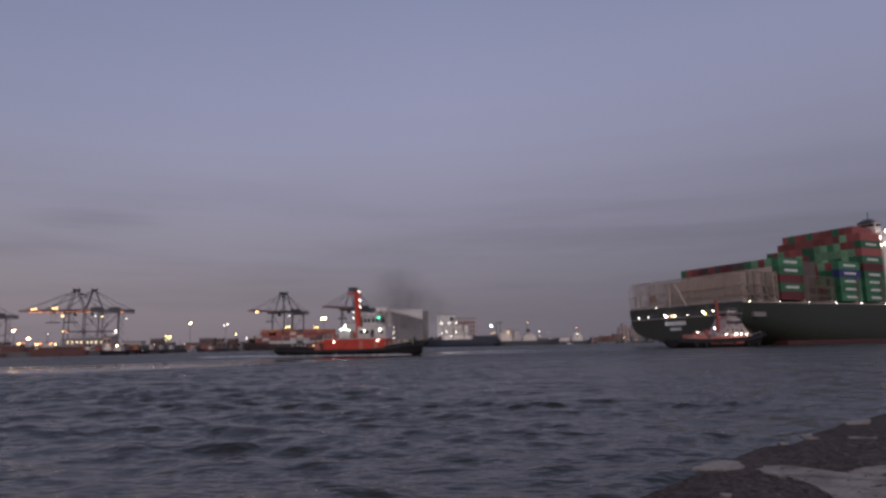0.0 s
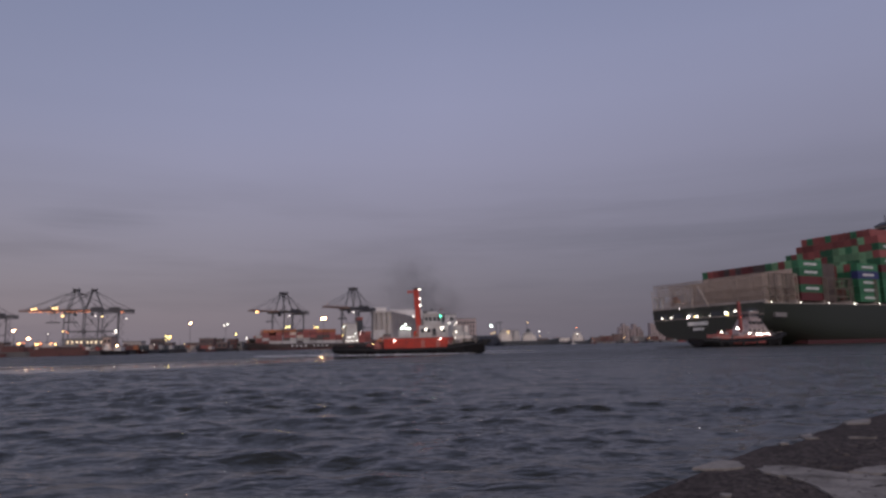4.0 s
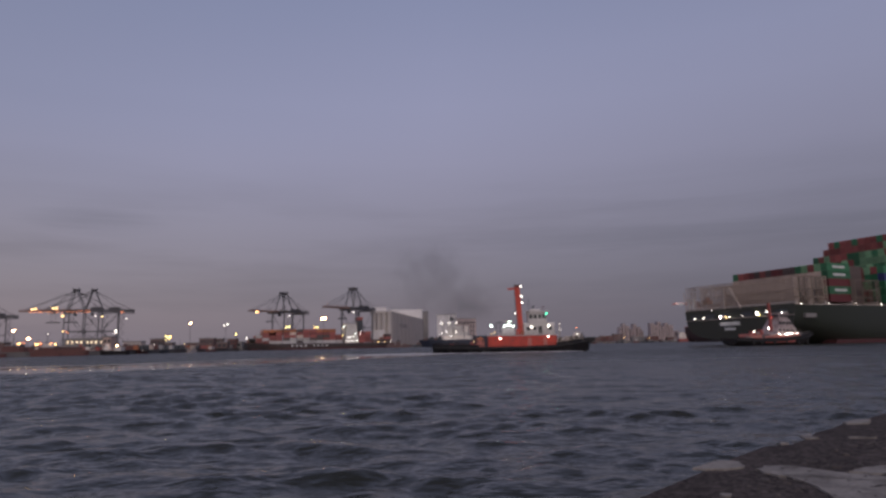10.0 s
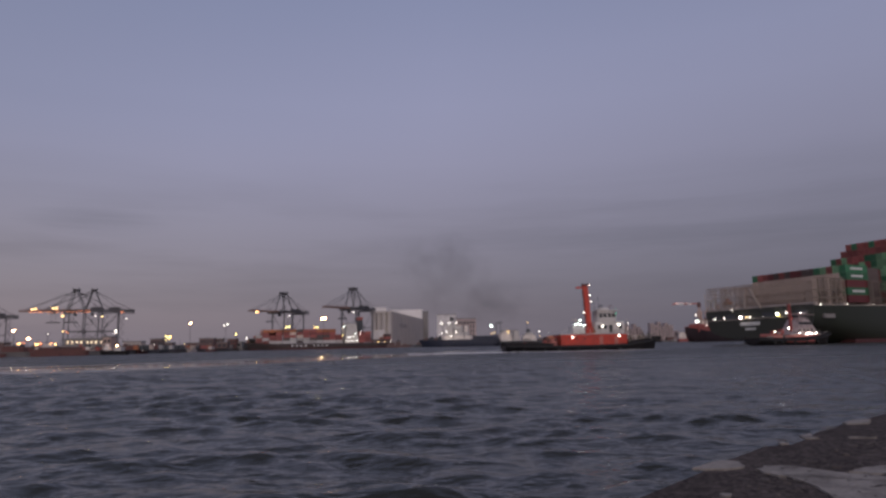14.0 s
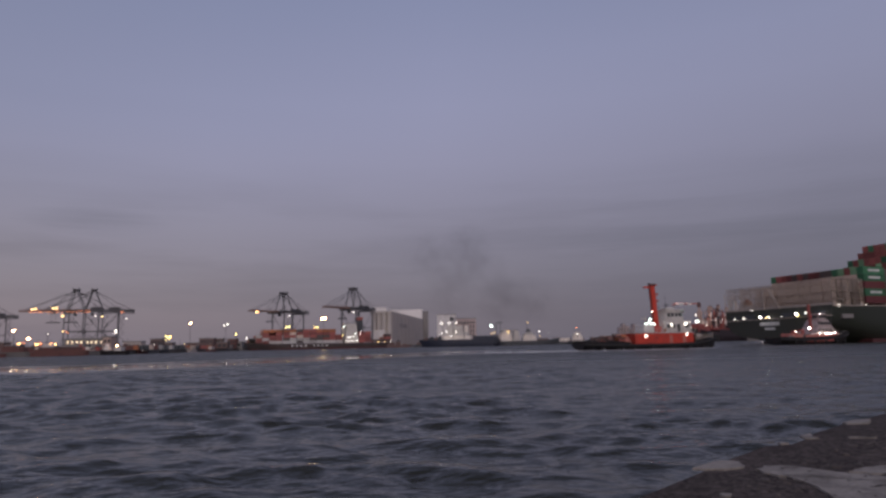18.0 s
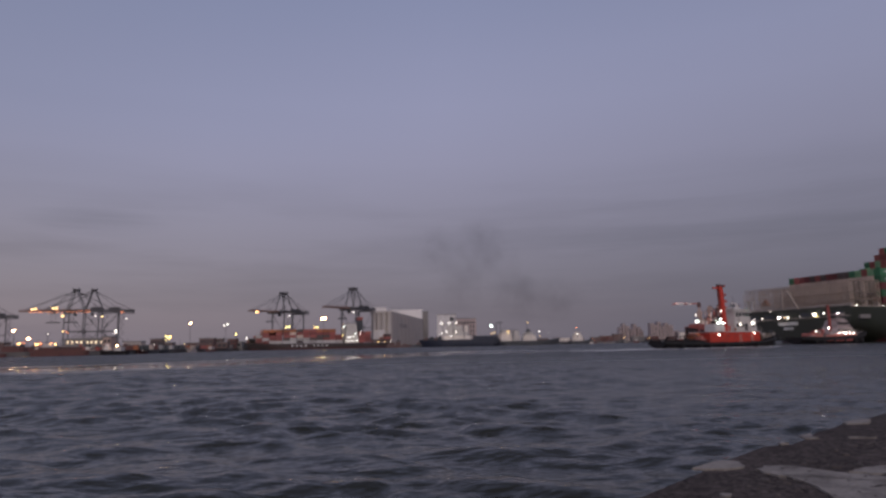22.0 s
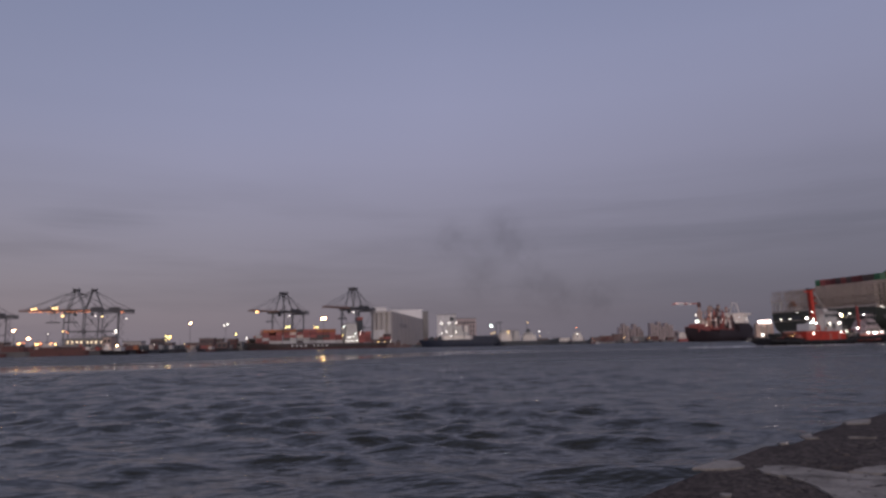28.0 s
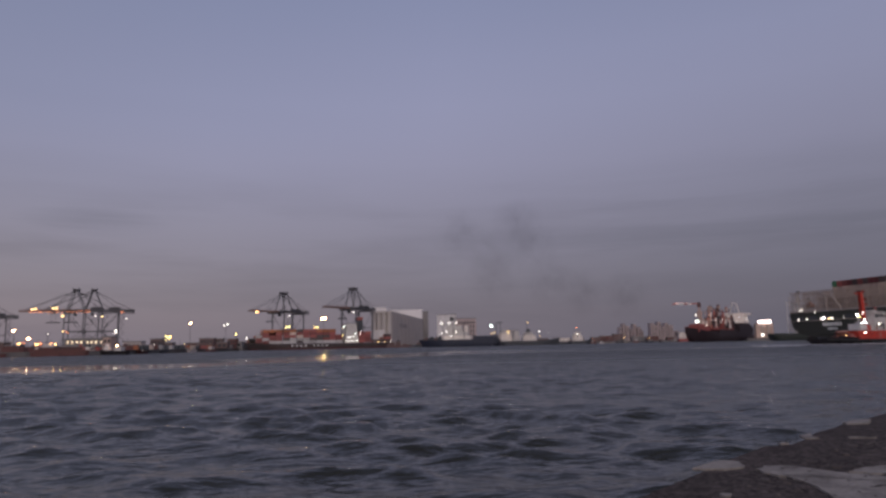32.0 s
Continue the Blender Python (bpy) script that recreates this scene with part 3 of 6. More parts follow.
    part("counter_frame", beams(0.5, ((38, -3.2, 40.6), (45, -3.2, 37.2)), ((38, 3.2, 40.6), (45, 3.2, 37.2)), ((45, -3.2, 37.2), (45, 3.2, 37.2)), ((32, -3.2, 37.0), (45, -3.2, 37.2)), ((32, 3.2, 37.0), (45, 3.2, 37.2))), CRANEBLUE, c)
    bm = bmesh.new()
    for k in range(9):
        z0, x0, x1 = 2 + k * 4, 32, 35
        beam(bm, (x0 if k % 2 else x1, 10.2, z0), (x1 if k % 2 else x0, 10.2, z0 + 4), 0.5)
    part("stair", bm, CRANEBLUE, c)
    return c


crane_a = quay_crane()
crane_a.matrix_basis = pose(-352.5, 635, 2.5, 0, 0, 16) @ Matrix.Scale(0.95, 4)
cranes = [crane_a] + [copy_thing(crane_a, m) for m in (pose(-320, 605, 2.5, 0, 0, 22), pose(-517, 745, 2.5, 0, 0, 10), pose(-175.5, 720, 2.5, 0, 0, 58), pose(-105, 750, 2.5, 0, 0, 62))]
for ob, size in zip(cranes[1:], (0.9, 1.0, 0.95, 1.05)):
    ob.scale = (size, size, size)


def crane_lamps(c, spots):
    for x, y, z, r, m in spots:
        lamp((x, y, z), r, m, c, "floodlight")


crane_lamps(cranes[0], [(-29.5, -4, 40.8, 0.85, L_WARM), (-26.5, -4, 40.9, 0.85, L_WARM), (-11.4, -4, 41.8, 0.85, L_WARM), (-8.4, -4, 41.9, 0.85, L_WARM), (-2.6, -4.4, 34.1, 0.8, L_WARM), (-0.3, -9.8, 19.3, 0.6, L_WARM), (3.4, -9.8, 18.4, 0.5, L_ORANGE)])
# small orange lamps added in a row for the even glow along the boom
for k in range(17):
    lamp((-32 + k * 1.9, -3.7, 38.1 + 0.1 * (k % 3)), 0.3 + 0.1 * (k % 4 == 1), L_ORANGE, cranes[0], "boom_glow")
crane_lamps(cranes[1], [(10.1, -4, 33.9, 0.55, L_SOFT), (16.1, -4, 33.9, 0.6, L_WARM), (38.1, -4, 31.5, 0.5, L_SOFT), (33.7, -4.4, 37.8, 0.6, L_ORANGE)])
# the same added row of glow lamps on the second boom
for k in range(11):
    lamp((-15.3 + k * 2.0, -3.8, 37.9 + 0.09 * k), 0.28 + 0.14 * (k % 4 == 2), L_ORANGE, cranes[1], "boom_glow")
crane_lamps(cranes[3], [(-35.5, -4, 38.0, 0.95, L_WARM), (-33.6, -4, 37.9, 0.8, L_ORANGE), (12.8, -4, 35.1, 0.45, L_SOFT)])
crane_lamps(cranes[4], [(2.9, -4, 35.0, 0.6, L_SOFT)])


# ---- floodlight masts ----
def light_mast(x, y, h, heads, label="tall floodlight mast, lit, on the far quay"):
    c = thing("light_mast", pose(x, y, 2.5), label, "light mast", "harbour lights")
    part("pole", shape(rod, (0, 0, 0), (0, 0, h), 0.24, 0.14), DARKSTEEL, c)
    part("crossarm", boxes((-1.6, -0.15, h - 0.2, 1.6, 0.15, h + 0.1)), DARKSTEEL, c)
    for dx, dz, r, m in heads:
        lamp((dx, -0.4, h + dz), r, m, c, "floodlight")
    return c


W, Y_, A = L_FLOOD, L_YELLOW, L_SODIUM
light_mast(-255.6, 405, 12.5, [(-0.7, 0, 0.45, W), (0.6, 0.2, 0.45, W)])
light_mast(-234.7, 385, 7.3, [(0, 0, 0.48, W), (0.9, 0.3, 0.34, W)])
light_mast(-202.3, 420, 11.1, [(0, 0, 0.56, L_WHITE), (0.4, 0.7, 0.38, L_WHITE)])
light_mast(-183.7, 384, 2.6, [(0, 0, 0.38, W)])
light_mast(-208.0, 545, 2.3, [(0, 0, 0.48, Y_)])
light_mast(-223.6, 600, 22.2, [(0, 0, 0.69, W), (0.6, 0.5, 0.48, W)])
light_mast(-192.2, 600, 20.6, [(-1.3, 0, 0.62, L_WHITE), (1.3, 0.6, 0.66, L_WHITE)])
light_mast(-183.1, 600, 12.0, [(0, 0, 0.64, Y_)])
light_mast(-195.6, 676, 10.0, [(0, 0, 0.56, L_WHITE), (0.2, -2, 0.38, L_WHITE)])
light_mast(-205.0, 508, 8.6, [(-1.6, 0.8, 0.52, Y_), (0.4, 0.2, 0.72, Y_), (1.6, 0.9, 0.45, A), (-2.4, -1.4, 0.40, Y_)])
light_mast(-244.1, 420, 10.9, [(0, 0, 0.25, L_SOFT)])
light_mast(-227.8, 366, 4.2, [(-0.5, 0, 0.5, A), (0.5, 0.1, 0.5, L_WARM)])
light_mast(-225.3, 366, 4.5, [(0, 0, 0.42, L_ORANGE)])
light_mast(-218.1, 366, 3.8, [(-0.5, 0, 0.46, A), (0.5, 0.1, 0.46, L_WARM)])
light_mast(-216.0, 366, 4.4, [(0, 0, 0.42, L_ORANGE)])
light_mast(-210.8, 366, 4.0, [(-0.5, 0, 0.36, A), (0.5, 0.2, 0.36, L_ORANGE)])
light_mast(-208.7, 366, 3.7, [(-0.4, 0, 0.46, A), (0.5, 0, 0.42, L_WARM)])
light_mast(-161, 700, 20.5, [(-1.4, -0.3, 0.72, Y_), (1.5, 0.3, 0.72, Y_)])
light_mast(-134.5, 712, 19.8, [(-1.4, 0.3, 0.62, A), (1.5, -0.3, 0.72, Y_)])
light_mast(-126.6, 714, 28.9, [(-1.8, -0.3, 0.83, W), (0, 0.3, 0.89, L_GOLD), (1.8, 0.4, 0.83, W)])

for x, y, h, m in ((-204.0, 390, 3.2, L_SOFT), (-199.0, 470, 3.6, L_SOFT), (-201.5, 530, 4.2, L_WARM), (-176.0, 690, 7.0, L_MINT), (-170.0, 694, 5.5, L_GREEN), (-205.6, 655, 6.0, L_SOFT)):
    light_mast(x, y, h, [(0, 0, 0.34, m)])


# ---- buildings on the far shore ----
def windows(parent, x0, x1, z0, z1, y, nx, nz, w, h, material=GLASS, lit=()):
    for i in range(nx):
        for k in range(nz):
            cx, cz = x0 + (i + 0.5) * (x1 - x0) / nx, z0 + (k + 0.5) * (z1 - z0) / nz
            part("window", boxes((cx - w / 2, y - 0.06, cz - h / 2, cx + w / 2, y + 0.3, cz + h / 2)), L_WINDOW if (i, k) in lit else material, parent)


def grain_silo():
    c = thing("grain_silo", pose(-62, 800, 2.5, 0, 0, -5.7), "long grey concrete grain silo with a white headhouse", "silo")
    part("wall", boxes((-25, 7, 0, 0, 280, 40)), CONCRETE2, c, "long plain grey concrete wall")
    part("foundation", boxes((-25, 0, 0, 0, 7, 6)), CONCRETE2, c)
    for i in range(4):
        part("silo_tube", shape(rod, (-21.8 + i * 6.2, 3.6, 6), (-21.8 + i * 6.2, 3.6, 37.6), 3.0, seg=24), CONCRETE, c)
    part("gallery", boxes((-25.4, 0.2, 37.6, 0.2, 6.9, 40.2)), CONCRETE, c)
    part("headhouse", boxes((-23, 0.5, 40.2, -6, 16, 44.4), bevel=0.1), WHITEWASH, c)
    part("loading_shed", boxes((-21, -5, 0, -8, -0.1, 18), bevel=0.1), ROOFWHITE, c)
    for k in range(8):
        part("lettering", boxes((0, 55 + k * 9, 22, 0.06, 60 + k * 9, 27)), SHED, c, "faded lettering as a plain bar")
    for y in range(24, 280, 32):
        part("rib", boxes((0, y, 0, 0.35, y + 1, 39.9)), CONCRETE2, c)
    return c


grain_silo()


def block(name, x, y, w, d, h, material, label, category="building", rz=0, nx=0, nz=0, lit=(), z=2.5, roof=True):
    c = thing(name, pose(x, y, z, 0, 0, rz), label, category)
    part("wall", boxes((0, 0, 0, w, d, h)), material, c)
    if roof:
        part("roof", boxes((-0.3, -0.3, h, w + 0.3, d + 0.3, h + 0.7)), SHED, c)
    if nx:
        windows(c, w * 0.06, w * 0.94, h * 0.12, h * 0.92, 0, nx, nz, w / nx * 0.5, h / nz * 0.45, lit=lit)
    return c


block("cold_store", -87.2, 1092, 52.0, 40, 56.2, WHITEWASH, "large white windowless cold store behind the grain silo", "warehouse", roof=False)
block("stair_tower", -34.8, 1096, 8.7, 12, 53.4, SHED, "tall narrow grey stair tower beside a white cold store", "tower", roof=False)
tower = block("warehouse", -10, 900, 25.5, 40, 38.4, ROOFWHITE, "tall pale grey warehouse tower with one dark opening", "warehouse")
part("opening", boxes((17.0, -0.2, 30.5, 22.5, 0.1, 35.5)), DARKSTEEL, tower)
block("warehouse", 16, 905, 26, 50, 33.0, APARTMENT, "pinkish grey warehouse beside a taller pale one", "warehouse", nx=6, nz=5)
block("port_office", 84.3, 900, 11.5, 14, 16, CONCRETE, "small pale concrete port office", nx=3, nz=4)
block("port_office", 64, 930, 18, 14, 11, CONCRETE2, "low grey port building", nx=4, nz=2)
for k, (x, w, h) in enumerate([(384, 6, 29), (393, 6, 37), (402, 7, 32), (413, 5, 25), (421, 7, 36), (432, 7, 30), (441, 5, 22)]):
    block("apartment_block", x, 1500 + k * 6, w, 18, h, APARTMENT, "pinkish grey apartment block on the far shore", rz=2, nx=3, nz=7)
for k, (x, w, h) in enumerate([(452, 8, 37), (462, 7, 33), (471, 8, 40), (482, 6, 30), (490, 8, 37), (501, 9, 33), (513, 12, 20)]):
    block("apartment_block", x, 1500 + k * 5, w, 20, h, APARTMENT, "pinkish grey apartment block on the far shore", nx=4, nz=9)
rnd = random.Random(4)
block("harbour_shed", -254.4, 372, 14.2, 7, 5.0, RUSTGREY, "rusty low shed on the quay", "shed")
block("harbour_shed", -239.4, 372, 6.8, 7, 3.3, BRICKRED, "rust-red low shed on the quay", "shed", nx=3, nz=1)
block("harbour_shed", -235.4, 392, 9.1, 7, 2.9, SHED, "low grey shed on the quay", "shed", nx=3, nz=1)
block("harbour_office", -196.1, 392, 4.8, 7, 7.4, ROSE, "narrow pinkish harbour office", "harbour office", nx=2, nz=2)
block("harbour_shed", -221.0, 470, 12.4, 7, 5.4, CONCRETE2, "pale low shed on the quay", "shed", nx=4, nz=1)
block("harbour_shed", -196.2, 425, 11.9, 7, 2.4, BRICKRED, "rust-red low shed on the quay", "shed", nx=4, nz=1)
block("warehouse", -215.4, 500, 8.3, 7, 7.4, RUSTGREY, "dark brown open warehouse on the quay", "warehouse", nx=3, nz=2)
block("harbour_shed", -209.0, 505, 7.5, 7, 4.5, RUSTGREY, "low rusty grey shed on the quay", "shed", nx=2, nz=1)
block("harbour_shed", -206.6, 520, 10.3, 7, 2.8, CONCRETE2, "low pale shed on the quay", "shed", nx=3, nz=1)
block("harbour_shed", -220.9, 585, 10.6, 7, 4.8, BRICKRED, "low rust-red shed on the quay", "shed", nx=3, nz=1)
block("warehouse", -206.3, 575, 11.9, 7, 8.3, RUSTGREY, "rusty grey two-storey warehouse on the quay", "warehouse", nx=4, nz=2)
block("warehouse", -196.8, 582, 7.2, 7, 7.8, RUSTGREY, "rusty grey warehouse on the quay", "warehouse", nx=2, nz=2)
block("harbour_shed", -186.5, 560, 8.3, 7, 4.6, RUSTGREY, "rusty grey shed on the quay", "shed", nx=2, nz=1)
block("harbour_shed", -187.7, 590, 7.8, 7, 7.6, BRICKRED, "rust-red shed on the quay", "shed", nx=2, nz=2)
block("harbour_shed", -181.1, 594, 4.9, 7, 5.1, SHED, "grey shed on the quay", "shed", nx=1, nz=1)
terminal = block("ferry_terminal", -220.4, 396, 22.6, 8, 6.5, SHED, "low grey ferry terminal with a row of lit windows", "terminal")
part("lit_window", boxes((1.62, -0.12, 4.52, 2.46, 0.1, 5.76)), L_WINDOW, terminal)
part("lit_window", boxes((4.24, -0.12, 4.47, 5.08, 0.1, 5.71)), L_WINDOW, terminal)
part("lit_window", boxes((6.87, -0.12, 4.42, 7.71, 0.1, 5.66)), L_WINDOW, terminal)
part("lit_window", boxes((9.49, -0.12, 4.37, 10.33, 0.1, 5.61)), L_WINDOW, terminal)
part("lit_window", boxes((13.09, -0.12, 4.30, 13.93, 0.1, 5.54)), L_WINDOW, terminal)
part("lit_window", boxes((15.39, -0.12, 4.26, 16.23, 0.1, 5.50)), L_WINDOW, terminal)
part("lit_window", boxes((18.01, -0.12, 4.21, 18.85, 0.1, 5.45)), L_WINDOW, terminal)
part("lit_window", boxes((20.96, -0.12, 4.15, 21.80, 0.1, 5.39)), L_WINDOW, terminal)
for k in range(34):
    x = 130 + k * 24 + rnd.uniform(-5, 5)
    w, h = rnd.uniform(12, 25), rnd.choice((4, 5, 6, 8, 11))
    block("harbour_shed", x, 1050 + rnd.uniform(0, 60), w, 12, h, rnd.choice((RUSTGREY, BRICKRED, RUSTGREY, BRICKRED, SHED)), "low dark shed on the far shore", "shed")


# ---- shipping containers ----
def container_mesh(name, material, bar, L=12.19):
    bm = bmesh.new()
    W2, H2 = 2.44, 2.70
    # corner posts and rails, with ribbed panels set back between them
    for x in (0, L - 0.18):
        for y in (0, W2 - 0.18):
            bx(bm, x, y, 0, x + 0.18, y + 0.18, H2)
    bx(bm, 0.18, 0.06, 0.05, L - 0.18, W2 - 0.06, H2 - 0.04)
    for y in (0, W2 - 0.1):
        bx(bm, 0.18, y, 0, L - 0.18, y + 0.1, 0.16)
        bx(bm, 0.18, y, H2 - 0.12, L - 0.18, y + 0.1, H2)
    for k in range(int(L - 1)):
        x = 0.6 + k * 1.0
        bx(bm, x, 0.02, 0.16, x + 0.45, 0.06, H2 - 0.12)
    for y in (0.5, 0.95, 1.45, 1.9):
        bx(bm, -0.03, y, 0.1, 0.03, y + 0.06, H2 - 0.1)
    n = len(bm.faces)
    if bar:
        bx(bm, 2.8, -0.03, 0.95, 9.4, 0.02, 1.75)
        bm.faces.ensure_lookup_table()
        for f in bm.faces[n:]:
            f.material_index = 1
    me = bpy.data.meshes.new(name)
    bm.to_mesh(me)
    bm.free()
    me.materials.append(material)
    me.materials.append(BAR)
    return me


BOX_GREEN, BOX_RED = container_mesh("green_container", C_GREEN, True), container_mesh("red_container", C_RED, False)
BOX_DEEP = container_mesh("deep_red_container", C_DEEP, False)
BOX_PALE = container_mesh("haze_green_container", C_PALE, False)
BOX_BROWN = container_mesh("brown_container", C_BROWN, False)
BOX_DULL = container_mesh("dull_maroon_container", C_DULL, False)
BOX_BLUE, BOX_ORANGE, BOX_GREY = container_mesh("blue_container", C_BLUE, True), container_mesh("orange_container", C_ORANGE, False), container_mesh("grey_container", C_GREY, False)

SHORT = {k: container_mesh(n + "_short_container", m, False, 6.06) for k, n, m in (("R", "red", C_RED), ("O", "orange", C_ORANGE), ("W", "grey", C_GREY), ("G", "brown", C_BROWN), ("D", "maroon", C_DULL))}


def put_box(me, x, y, z, parent):
    ob = new("container", me)
    ob.parent = parent
    ob.location = (x, y, z)
    return ob


# ---- the departing container ship ----
HB = 24.7
DECK = 12.9


def container_ship():
    c = thing("container_ship", pose(0, 0, 0), "very large dark green ship loaded with red and green containers", "container ship")
    st = []
    for x in (0, 4, 10, 20, 32, 48, 70, 200, 260, 290, 310, 325, 334, 337):
        hd = gz(x, (0, HB - 0.6), (10, HB), (260, HB), (300, 20), (325, 10), (337, 1.0))
        hl = gz(x, (0, HB - 2), (40, HB), (220, HB), (280, 15), (310, 6), (337, 0.4))
        zb = gz(x, (0, 1.6), (6, 1.0), (14, -0.6), (30, -5), (70, -9), (320, -9), (337, 5))
        zd = gz(x, (0, DECK), (240, DECK), (300, DECK + 3), (337, DECK + 7))
        st.append((x, zd, zb, hd, hl))
    hull = shape(loft, st, n=14, p=5.0)
    part("hull", hull, GREENHULL, c)
    st2 = [(x, 1.1, -9.2, min(hl, HB) + 0.05, hl * 0.99 + 0.05) for x, zd, zb, hd, hl in st if 14 <= x < 320]
    part("boot_topping", shape(loft, st2, n=6, p=6.0), BOOT, c, "dull red paint at the waterline")
    part("stern_bulwark", boxes((-0.1, -HB + 0.9, DECK - 0.3, 0.15, HB - 0.9, DECK + 0.5)), GREENHULL, c)
    part("bulwark", boxes((0.2, -HB + 0.2, DECK, 280, -HB + 0.35, DECK + 0.25), (0, HB - 0.35, DECK, 280, HB - 0.2, DECK + 0.25)), STEEL, c)
    part("ship_name", boxes((-0.16, -1.5, 7.1, 0.1, 7.4, 8.4)), BAR, c, "ship's name as a plain pale bar")
    part("home_port", boxes((-0.16, 0.6, 5.4, 0.1, 5.2, 6.3)), BAR, c, "home port as a plain pale bar")
    part("mooring_recess", boxes((4, -HB - 0.02, 8.6, 9.5, -HB + 1.5, 10.0)), SHED, c, "pale mooring opening in the side")
    # mooring deck under the stern, its shaded openings drawn as dark plates
    for y in (-19, -12, -5, 5, 12, 19):
        part("stern_opening", boxes((-0.12, y - 2.2, 9.9, 0.2, y + 2.2, 11.6)), DARKSTEEL, c)
    part("mooring_bulwark", boxes((-0.3, -HB + 1, 9.5, 0.0, HB - 1, 9.75)), STEEL, c)
    # racks of the lashing bridges
    def rack(x0, x1, y0, y1, top):
        bm = bmesh.new()
        ys = np.arange(y0, y1 + 0.1, 2.47)
        for x in (x0, x1):
            for k, y in enumerate(ys):
                beam(bm, (x, y, DECK), (x, y, DECK + top), 0.22 if k % 2 == 0 else 0.11)
            for z in (2.7, 5.4, top - 1.0, top):
                beam(bm, (x, y0, DECK + z), (x, y1, DECK + z), 0.22)
            for y in ys[:-1:4]:
                beam(bm, (x, y, DECK + 0.2), (x, y + 2.47, DECK + 2.7), 0.14)
            for z in (0.9, 1.8, 3.4, 4.1, 6.1, 6.8, 7.5):
                beam(bm, (x, y0, DECK + z), (x, y1, DECK + z), 0.15)
        for z in (2.7, 5.4, top):
            bx(bm, x0, y0, DECK + z - 0.12, x1, y1, DECK + z - 0.02)
        return part("lashing_bridge", bm, TAN if x0 < 20 else SHADEBROWN, c, "tan steel lashing frame" if x0 < 20 else "tan lashing frame, darkened for the shade between stacks")
    rack(0.9, 2.4, -HB + 1, HB - 0.6, 9.6)
    rack(8.4, 9.4, -HB + 1, HB - 1, 9.6)
    rack(15.6, 17.0, -HB + 0.7, HB - 3, 9.8)
    for k in range(1, 5):
        rack(15.9 + 14.4 * k, 17.1 + 14.4 * k, -HB + 0.4, HB - 1.6, 9.0)
    # slatted wind screens over the upper levels of the aft frames
    for x, y0, y1 in ((15.5, -HB + 0.9, HB - 6),):
        for y in np.arange(y0, y1 - 1, 4.94):
            bm = bmesh.new()
            for z in np.arange(3.3, 9.4, 0.36):
                bx(bm, x - 0.08, y + 0.1, DECK + z, x - 0.02, min(y + 4.7, y1), DECK + z + 0.22)
            part("wind_screen", bm, TAN, c, "tan slatted screen")
    for y in (-HB + 1, ):
        bm = bmesh.new()
        for x in (3.6, 6.4, 9.8, 12.2):
            beam(bm, (x, y, DECK), (x, y, DECK + 9.6), 0.3)
        for z in (2.7, 5.4, 9.6):
            beam(bm, (0.6, y, DECK + z), (16, y, DECK + z), 0.3)
        beam(bm, (2.4, y, DECK + 5.4), (7.6, y, DECK), 0.3)
        part("side_frame", bm, SHADEBROWN, c, "dark brown side frame")
        bm = bmesh.new()
        for z in np.arange(5.7, 9.4, 0.36):
            bx(bm, 9.6, y + 0.02, DECK + z, 15.4, y + 0.08, DECK + z + 0.2)
        part("wind_screen", bm, SHADEBROWN, c, "dark brown slatted screen")
    for x0, x1 in ((32.9, 44.6),):
        bm = bmesh.new()
        for x in np.linspace(x0, x1, 4):
            beam(bm, (x, -HB + 0.8, DECK), (x, -HB + 0.8, DECK + 9.0), 0.2)
        for z in (2.7, 5.4, 9.0):
            beam(bm, (x0, -HB + 0.8, DECK + z), (x1, -HB + 0.8, DECK + z), 0.2)
        part("side_frame", bm, SHADEBROWN, c)
    part("crane_strut", beams(0.45, ((-0.2, 2.0, DECK + 8), (-0.2, -2.5, DECK + 0.3)), ((-0.2, 4.6, DECK + 8), (-0.2, 4.6, DECK + 0.3))), STEEL, c)
    for x in (0.4, 15.4, 29.8, 44.2, 58.6, 73.0):
        part("hatch_coaming", boxes((x, -HB + 0.5, DECK, x + 0.8, HB - 0.5, DECK + 1.3)), STEEL, c)
    # containers, bay by bay: tiers for each of the nineteen rows from the starboard side
    bays = {1: [5] * 16 + [0] * 3, 2: [0, 0] + [5] * 17, 3: [5] * 19, 4: [9] + [10] * 11 + [9, 8, 8, 7, 6, 6, 5]}
    rng = random.Random(11)
    # the starboard faces that are told apart
    known = {(1, 0): "XGXGG", (3, 0): "GGGNG", (4, 0): "GGGGXGRGRR"}
    for b, tiers in bays.items():
        for r, n in enumerate(tiers):
            for k in range(n):
                aft = bays.get(b - 1, [0] * 19)[r]
                stb = tiers[r - 1] if r else 0
                if not (k >= n - 1 or k >= aft or k >= stb or r == 18 or (b == 3 and r < 6)):
                    continue
                if k < 3 and r > 6 and b > 2 and k < aft:
                    continue
                # added brown boxes fill the rack interior; dull ones carry its shade
                key = known.get((b, r), ("BBBB" if b == 1 else "DDDDD" if r < 6 else "DDDD") if b < 3 and r else "")
                ch = key[k] if k < len(key) else rng.choice("RXGRD" if b == 1 and r > 9 else "RXDGD" if b == 1 and r > 3 else "GRGRP" if k < 4 else "GGPGR" if r > 13 and k < 6 else "GRGP" if r > 13 else "RRRPR" if k == 8 else "RRRRG" if k == 9 else "RRRRGPR" if r > 7 else "PPPGRP" if r > 4 else "RPGPRG")
